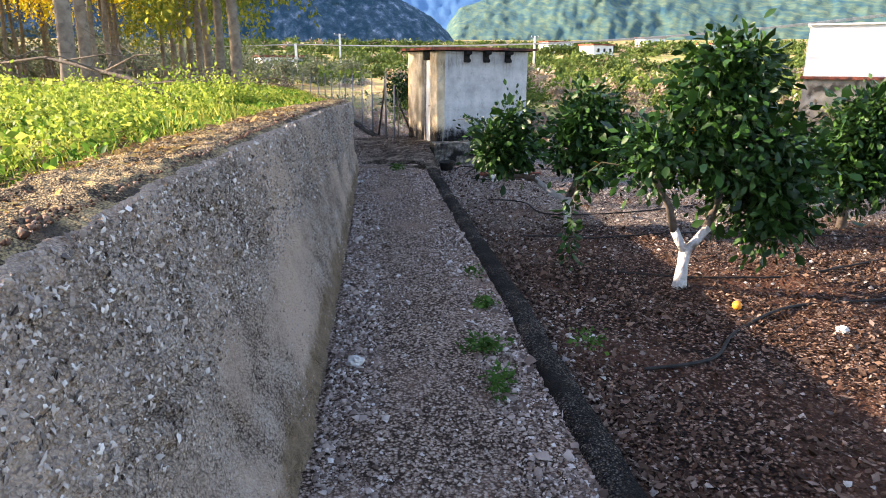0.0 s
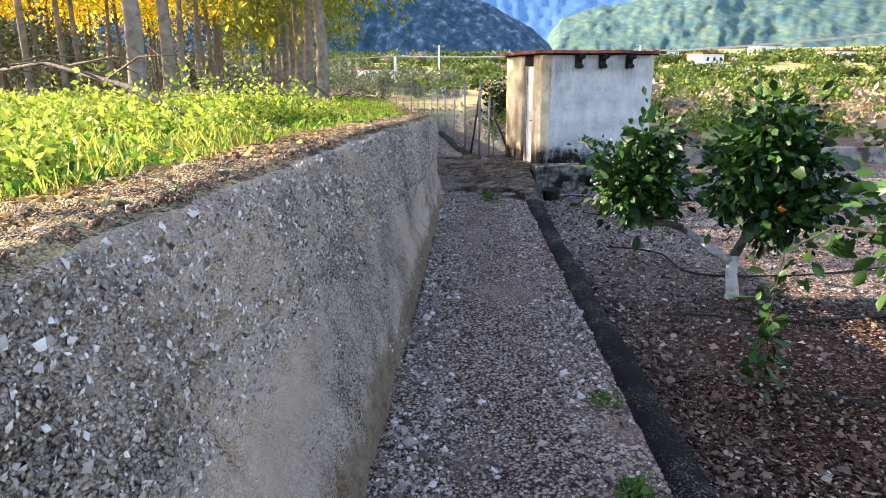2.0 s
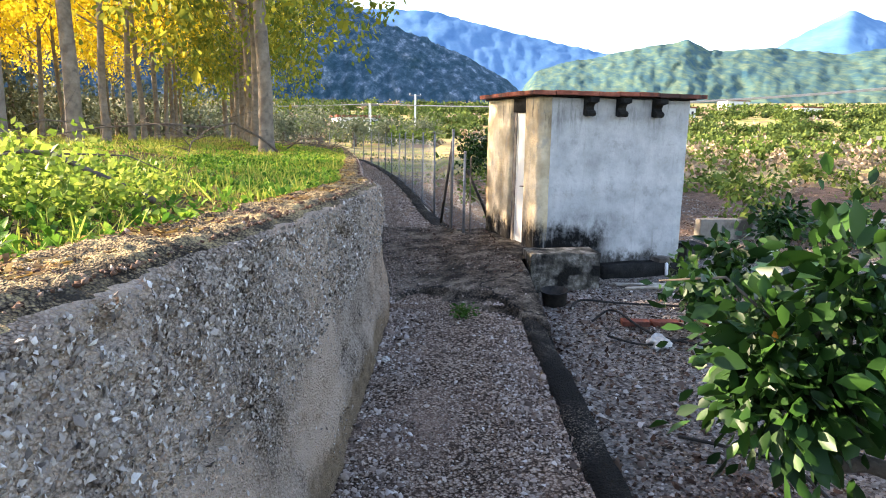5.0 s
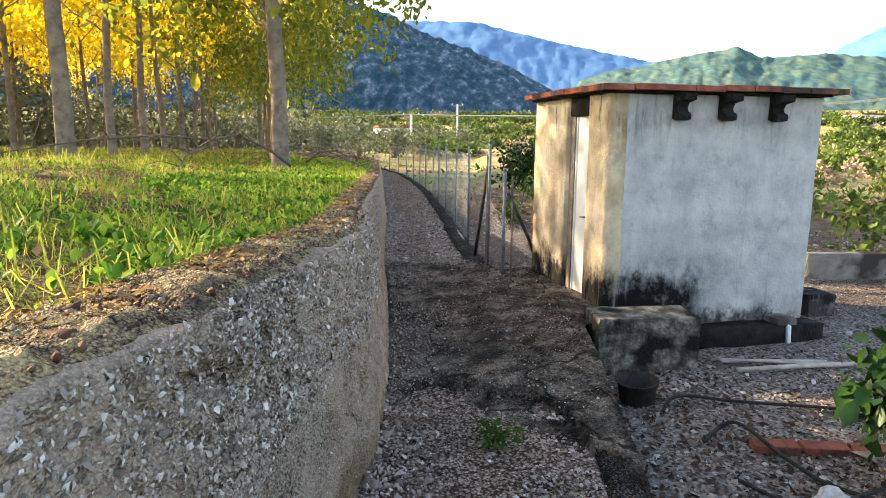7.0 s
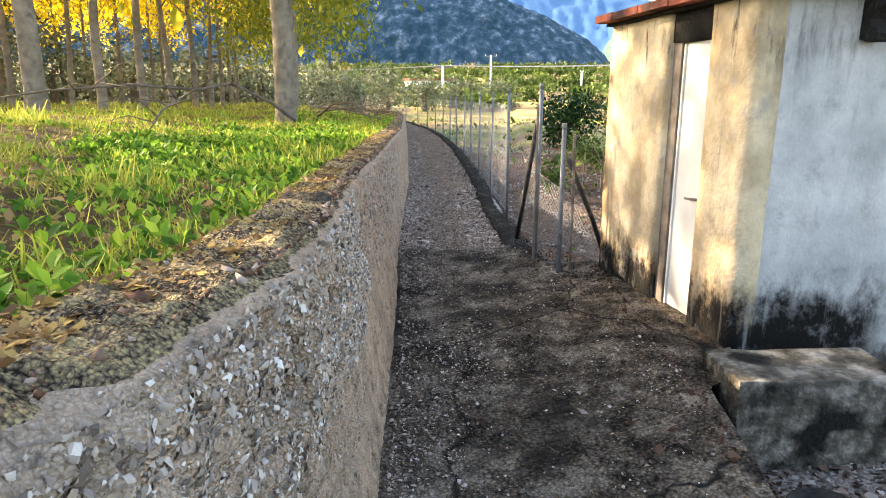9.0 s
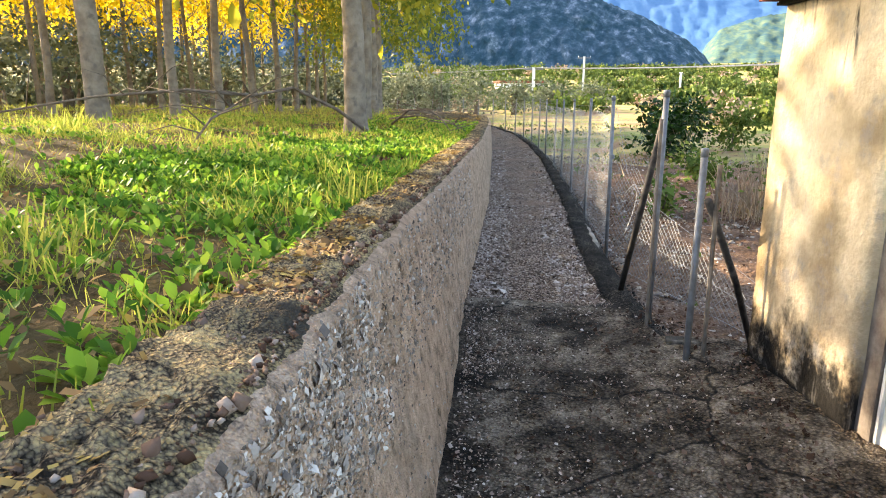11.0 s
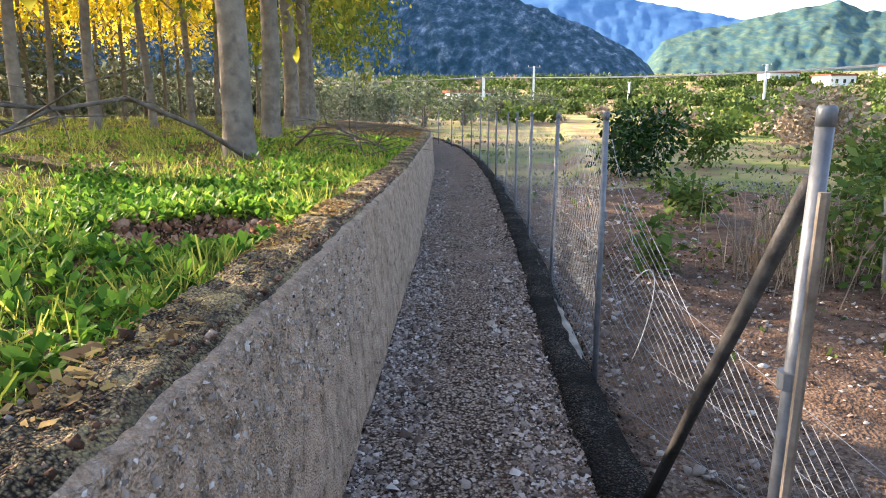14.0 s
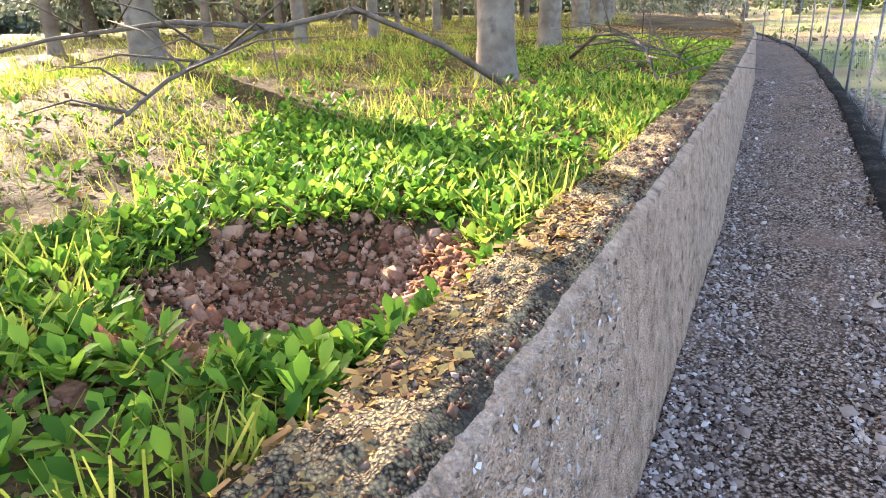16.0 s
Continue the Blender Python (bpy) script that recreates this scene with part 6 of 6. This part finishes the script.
    put("field_straw", scatter("field_straw", [(-0.08, 0, 0), (0.08, 0, 0), (0.04, 0.3, 0.8), (-0.04, 0.3, 0.8)], [(0, 1, 2, 3)], np.stack([x, y, land_z(x, y)], -1), 0.075 * rng.lognormal(0, 0.5, n), M["dry"], tilt=0.8), kind="stuff", label="dry straw and stubble on the field", category="straw")
    n = 14000
    y = rng.uniform(12.8, 26, n)
    x = lerp_line(KERB_X, y) + 0.35 + 7 * rng.random(n) ** 1.6
    size = rng.lognormal(-4.1, 0.5, n)
    put("fenced_field_stones", scatter("fenced_field_stones", STONE_V, STONE_F, np.stack([x, y, land_z(x, y) + 0.02], -1), size, M["field_stones"], tilt=0.5), kind="stuff", label="stones lying on the fenced field", category="gravel")


# ---- small things ----
def hose(name, pts, r, label, mat="hose"):
    dense = []
    P = [Vector((x, y, float(land_z(np.array(x), np.array(y))) + 0.045 + dz)) for x, y, dz in pts]
    for i in range(len(P) - 1):
        a, b, c, d = P[max(i - 1, 0)], P[i], P[i + 1], P[min(i + 2, len(P) - 1)]
        for u in np.linspace(0, 1, 7)[: 7 if i == len(P) - 2 else 6]:
            dense.append(0.5 * ((2 * b) + (c - a) * u + (2 * a - 5 * b + 4 * c - d) * u ** 2 + (3 * b - a - 3 * c + d) * u ** 3))
    ob = part(name, tube(dense, [r] * len(dense), 6), M[mat], None, label, True)
    tagged(ob, category="hose", group="irrigation hoses")


def build_small():
    hose("irrigation_hose", [(1.66, 8.8, 0), (1.8, 8.94, 0.05), (2.2, 8.95, 0.02), (3.06, 8.9, 0), (4.5, 8.7, 0)], 0.011, "black irrigation hose lying on stony soil")
    hose("irrigation_hose", [(1.78, 8.4, 0), (1.98, 8.49, 0.08), (2.15, 8.17, 0.01), (2.3, 7.9, 0), (2.9, 7.5, 0)], 0.011, "black irrigation hose lying on stony soil")
    hose("irrigation_hose", [(1.73, 4.25, 0), (2.07, 4.22, 0), (2.5, 4.1, 0), (3.6, 4.2, 0.01), (5.7, 3.8, 0)], 0.01, "black irrigation hose lying on stony soil")
    hose("irrigation_hose", [(1.83, 3.17, 0), (2.26, 2.95, 0), (2.81, 2.76, 0), (3.31, 2.73, 0), (3.98, 2.78, 0), (5.69, 3.3, 0)], 0.01, "black irrigation hose lying on stony soil")
    hose("irrigation_hose", [(1.74, 1.02, 0), (2.21, 1.09, 0.01), (2.6, 1.5, 0), (3.33, 1.98, 0), (4.22, 2.1, 0), (6, 2.2, 0)], 0.012, "black irrigation hose lying on stony soil")
    hose("irrigation_hose", [(1.75, 6.2, 0), (1.97, 6.0, 0.03), (2.19, 5.81, 0.02), (2.32, 5.26, 0), (3.2, 5.2, 0), (4.4, 5.6, 0)], 0.01, "black irrigation hose lying on stony soil")
    hose("irrigation_hose", [(1.8, 8.0, 0), (2.02, 7.7, 0.02), (2.4, 7.9, 0), (3.0, 8.2, 0)], 0.01, "black irrigation hose lying on stony soil")
    # black tub
    z = float(land_z(np.array(1.55), np.array(9.0))) + 0.03
    tub = empty("tub", pose(1.55, 9.0, z, 4, -3, 0), "black plastic tub standing beside the concrete block", "tub")
    bm = bmesh.new()
    prof = [(0.0, 0.0), (0.1, 0.0), (0.112, 0.015), (0.127, 0.138), (0.134, 0.142), (0.134, 0.146), (0.123, 0.146), (0.105, 0.022), (0.0, 0.016)]
    rings = [[bm.verts.new((r * math.cos(a), r * math.sin(a), h)) for a in np.linspace(0, 2 * math.pi, 24, endpoint=False)] if r else [bm.verts.new((0, 0, h))] for r, h in prof]
    for r0, r1 in zip(rings, rings[1:]):
        for k in range(24):
            q = [r0[k % len(r0)], r0[(k + 1) % len(r0)], r1[(k + 1) % len(r1)], r1[k % len(r1)]]
            bm.faces.new(list(dict.fromkeys(q)))
    part("bucket", bm, M["hose"], tub, smooth=True)
    part("rim", tube([(0.134 * math.cos(a), 0.134 * math.sin(a), 0.146) for a in np.linspace(0, 2 * math.pi, 25)], [0.006] * 25, 6), M["hose"], tub, smooth=True)
    # bricks in a row
    for k in range(4):
        b = part("brick", boxed((-0.12, -0.055, 0), (0.12, 0.055, 0.045), rough=0.004, cuts=1, seed=k), M["tile"], None, "thin red brick laid in a row on stony soil", bevel=0.004)
        b.matrix_basis = pose(2.15 + 0.26 * k, 8.36 - 0.01 * k, float(land_z(np.array(2.2 + 0.26 * k), np.array(8.35))) + 0.025, 0, 0, -3 + 2.5 * (k % 2))
        tagged(b, category="brick", group="row of bricks")
    # canes and pipes by the footing
    for k, (a, b, r) in enumerate((((2.3, 9.82), (3.2, 9.78), 0.012), ((2.35, 9.76), (3.15, 9.8), 0.014), ((2.4, 9.55), (3.3, 9.72), 0.019), ((2.32, 9.78), (3.05, 9.7), 0.012))):
        za, zb = (float(land_z(np.array(p[0]), np.array(p[1]))) + 0.035 + r + 0.006 * k for p in (a, b))
        ob = part("cane", tube([(*a, za), ((a[0] + b[0]) / 2, (a[1] + b[1]) / 2 + 0.01, (za + zb) / 2), (*b, zb)], [r, r * 0.95, r * 0.85], 8), M["cane"], None, "weathered grey cane lying by the hut footing", True)
        tagged(ob, category="cane", group="canes by the hut")
    # stones that stand out
    for x, y, r, label in ((2.15, 7.75, 0.09, "grey jagged rock on the orchard soil"), (0.02, 1.07, 0.045, "pale stone at the foot of the wall"), (0.06, 6.98, 0.03, "white stone at the foot of the wall"), (0.95, 5.0, 0.022, "pale flat stone on the path"), (3.4, 1.5, 0.04, "pale stone on the orchard soil")):
        bm = bmesh.new()
        bmesh.ops.create_icosphere(bm, subdivisions=3, radius=r)
        for v in bm.verts:
            v.co *= 1 + 0.45 * noise.noise(v.co * (2.2 / r) + Vector((x, y, 0)))
            v.co.z *= 0.75
        gz = float(lerp_line(PATH_Z, y)) if x < 1.1 else float(land_z(np.array(x), np.array(y))) + 0.03
        ob = part("rock", bm, M["pale_stone"], None, label)
        ob.matrix_basis = pose(x, y, gz + r * 0.35)
        tagged(ob, category="stone")
    bm = bmesh.new()
    bmesh.ops.create_icosphere(bm, subdivisions=3, radius=0.036)
    fr = part("fallen_orange", bm, M["fruit"], None, "ripe orange lying on the brown soil", True)
    fr.matrix_basis = pose(2.89, 1.98, float(land_z(np.array(2.89), np.array(1.98))) + 0.06)
    tagged(fr, category="fruit")
    # small weeds on the path and the apron
    for x, y, r, n in ((0.78, 1.15, 0.09, 90), (0.8, 0.75, 0.06, 40), (0.62, 8.0, 0.07, 60), (0.9, 1.9, 0.05, 40), (0.75, 0.6, 0.05, 30), (1.45, 1.2, 0.08, 30), (0.95, 2.6, 0.05, 25)):
        pz = float(lerp_line(PATH_Z, y))
        c = [(rng.normal(0, r * 0.5), rng.normal(0, r * 0.5), 0.025 + 0.05 * rng.random()) for _ in range(10)]
        ob = put("weed_tuft", leaves_at("weed_tuft", c, (r * 0.35, r * 0.35, 0.015), n // 10 * 3, 0.032, M["weed_dark"], 0.1, int(x * 1000)), None, "small green weed growing in the gravel", "weed", "stuff", "path weeds")
        ob.matrix_basis = pose(x, y, pz)
    # low block wall and basin beyond the hut
    ob = part("concrete_box", boxed((0, 0, -0.2), (0.3, 0.3, 0.16), rough=0.01, cuts=3), M["ochre"], None, "ochre concrete box behind the hut", bevel=0.01)
    ob.matrix_basis = pose(3.6, 11.05, 0, 0, 0, 15)
    tagged(ob, category="box")
    ob = part("low_wall", boxed((0, 0, -0.3), (4.5, 0.2, 0.22), rough=0.012, cuts=5), M["concrete"], None, "low pale concrete irrigation channel wall")
    ob.matrix_basis = pose(4.55, 13.0, 0, 0, 0, 3)
    tagged(ob, category="wall")
    # small kerb by the fence's first post
    ob = part("edge_block", boxed((0, 0, -0.1), (0.42, 0.1, 0.17), rough=0.01, cuts=3), M["block"], None, "mossy concrete edging block at the fence foot", bevel=0.012)
    ob.matrix_basis = pose(0.68, 11.86, 0.02, 0, 0, 2)
    tagged(ob, category="block")
    # grey drain along the fence
    ys = np.linspace(12.4, 24, 40)
    pts = [(float(np.interp(y, [p[1] for p in POSTS], [p[0] for p in POSTS])) - 0.06, y, float(lerp_line(PATH_Z, y)) - 0.02 + 0.008 * math.sin(y * 3)) for y in ys]
    ob = part("drain_edge", tube(pts, [0.05] * len(pts), 8), M["concrete"], None, "pale concrete drain edge along the fence", True)
    tagged(ob, category="drain")
    # cane rail and marker stakes in the fenced field
    for a, b in (((3.0, 17.0, 0.35), (4.6, 15.6, 0.25)), ((2.9, 17.1, 0.6), (4.4, 15.9, 0.45)), ((3.0, 17.0, -0.1), (2.95, 17.1, 0.75)), ((3.9, 16.2, -0.1), (3.8, 16.3, 0.6))):
        ob = part("cane_rail", tube([a, [(a[i] + b[i]) / 2 + 0.02 for i in range(3)], b], [0.02, 0.018, 0.015], 7), M["cane"], None, "peeling pale cane of a rough field rail", True)
        tagged(ob, category="cane", group="field rail")
    for x in (5.8, 6.15):
        ob = part("white_box", boxed((-0.12, -0.1, 0), (0.12, 0.1, 0.34)), M["plastic"], None, "white plastic container standing in the field", bevel=0.01)
        ob.matrix_basis = pose(x, 23.1, float(land_z(np.array(x), np.array(23.1))))
        tagged(ob, category="container", group="white containers")


def build_branches():
    """Fallen boughs lying on the terrace."""
    def bough(pts, r, seed, label):
        g = np.random.default_rng(seed)
        ob = empty("fallen_branch", pose(pts[0][0], pts[0][1], float(terrace_z(np.array(pts[0][0]), np.array(pts[0][1])))), label, "branch", "fallen branches")
        inv = ob.matrix_basis.inverted()
        P = [inv @ Vector((x, y, float(terrace_z(np.array(x), np.array(y))) + h)) for x, y, h in pts]
        part("bough", tube(P, list(np.linspace(r * 0.8, r * 0.3, len(P))), 8), M["orange_bark"], ob, smooth=True)
        for k in range(14):
            i = g.integers(1, len(P) - 1)
            s = P[i].lerp(P[i + 1], g.random())
            d = Vector((g.normal(), g.normal(), g.normal() * 0.4)).normalized() * g.uniform(0.4, 1.2)
            e = s + d
            e.z = max(e.z, 0.05)
            part("twig", tube([s, s.lerp(e, 0.5) + Vector((0, 0, 0.08)), e], [r * 0.3, r * 0.2, r * 0.08], 5), M["orange_bark"], ob, smooth=True)

    bough([(-3.05, 17.3, 0.03), (-3.35, 16.9, 0.35), (-3.75, 16.4, 0.62), (-4.0, 15.7, 0.5), (-4.1, 15.0, 0.25), (-4.0, 14.5, 0.03)], 0.035, 1, "bare fallen bough arched over the grass")
    bough([(-4.0, 16.0, 0.5), (-4.8, 15.6, 0.5), (-5.8, 15.2, 0.35), (-6.8, 14.6, 0.2), (-7.8, 14.2, 0.1)], 0.028, 2, "bare fallen bough lying in the grass")
    bough([(-3.3, 19.2, 0.08), (-2.9, 18.9, 0.35), (-2.5, 18.7, 0.38), (-2.2, 18.2, 0.3), (-1.9, 17.7, 0.08)], 0.026, 3, "bare fallen bough beside the wall top")
    bough([(-3.6, 20.0, 0.1), (-3.0, 19.9, 0.2), (-2.4, 19.6, 0.18), (-2.0, 19.2, 0.06)], 0.026, 4, "bare fallen bough beside the wall top")
    bough([(-0.9, 5.8, 0.06), (-1.4, 5.9, 0.2), (-2.0, 5.7, 0.22), (-2.7, 5.9, 0.12)], 0.02, 5, "bare fallen bough among green weeds")
    bough([(-1.5, 4.0, 0.1), (-2.2, 4.6, 0.3), (-3.2, 5.2, 0.45), (-4.2, 5.6, 0.3)], 0.035, 6, "thick fallen bough among green weeds")
    bough([(-9.5, 13.4, 0.05), (-8.6, 13.6, 0.3), (-7.7, 13.4, 0.4), (-6.9, 13.8, 0.2)], 0.03, 7, "bare fallen bough lying in the grass")


M["grove"] = material("grove_foliage", [(0.0, (0.03, 0.055, 0.016)), (0.5, (0.08, 0.12, 0.03)), (1.0, (0.2, 0.24, 0.06))], 0.2, island=0.5, bump=0, rough=0.6, translucent=0.15)
M["cane"] = material("peeling_cane", [(0.3, (0.3, 0.25, 0.19)), (0.7, (0.52, 0.47, 0.4))], 12, bump=0.4, bump_scale=40)
M["pale_stone"] = material("pale_limestone", [(0.3, (0.3, 0.28, 0.25)), (0.7, (0.62, 0.6, 0.56))], 14, bump=0.5, bump_scale=50)
M["weed_dark"] = material("path_weed_leaf", [(0.0, (0.02, 0.06, 0.012)), (0.6, (0.06, 0.13, 0.025)), (1.0, (0.13, 0.2, 0.05))], 2, island=0.5, bump=0, rough=0.5, translucent=0.3)
build_poles()
build_house()
build_shrubs()
build_branches()
build_small()
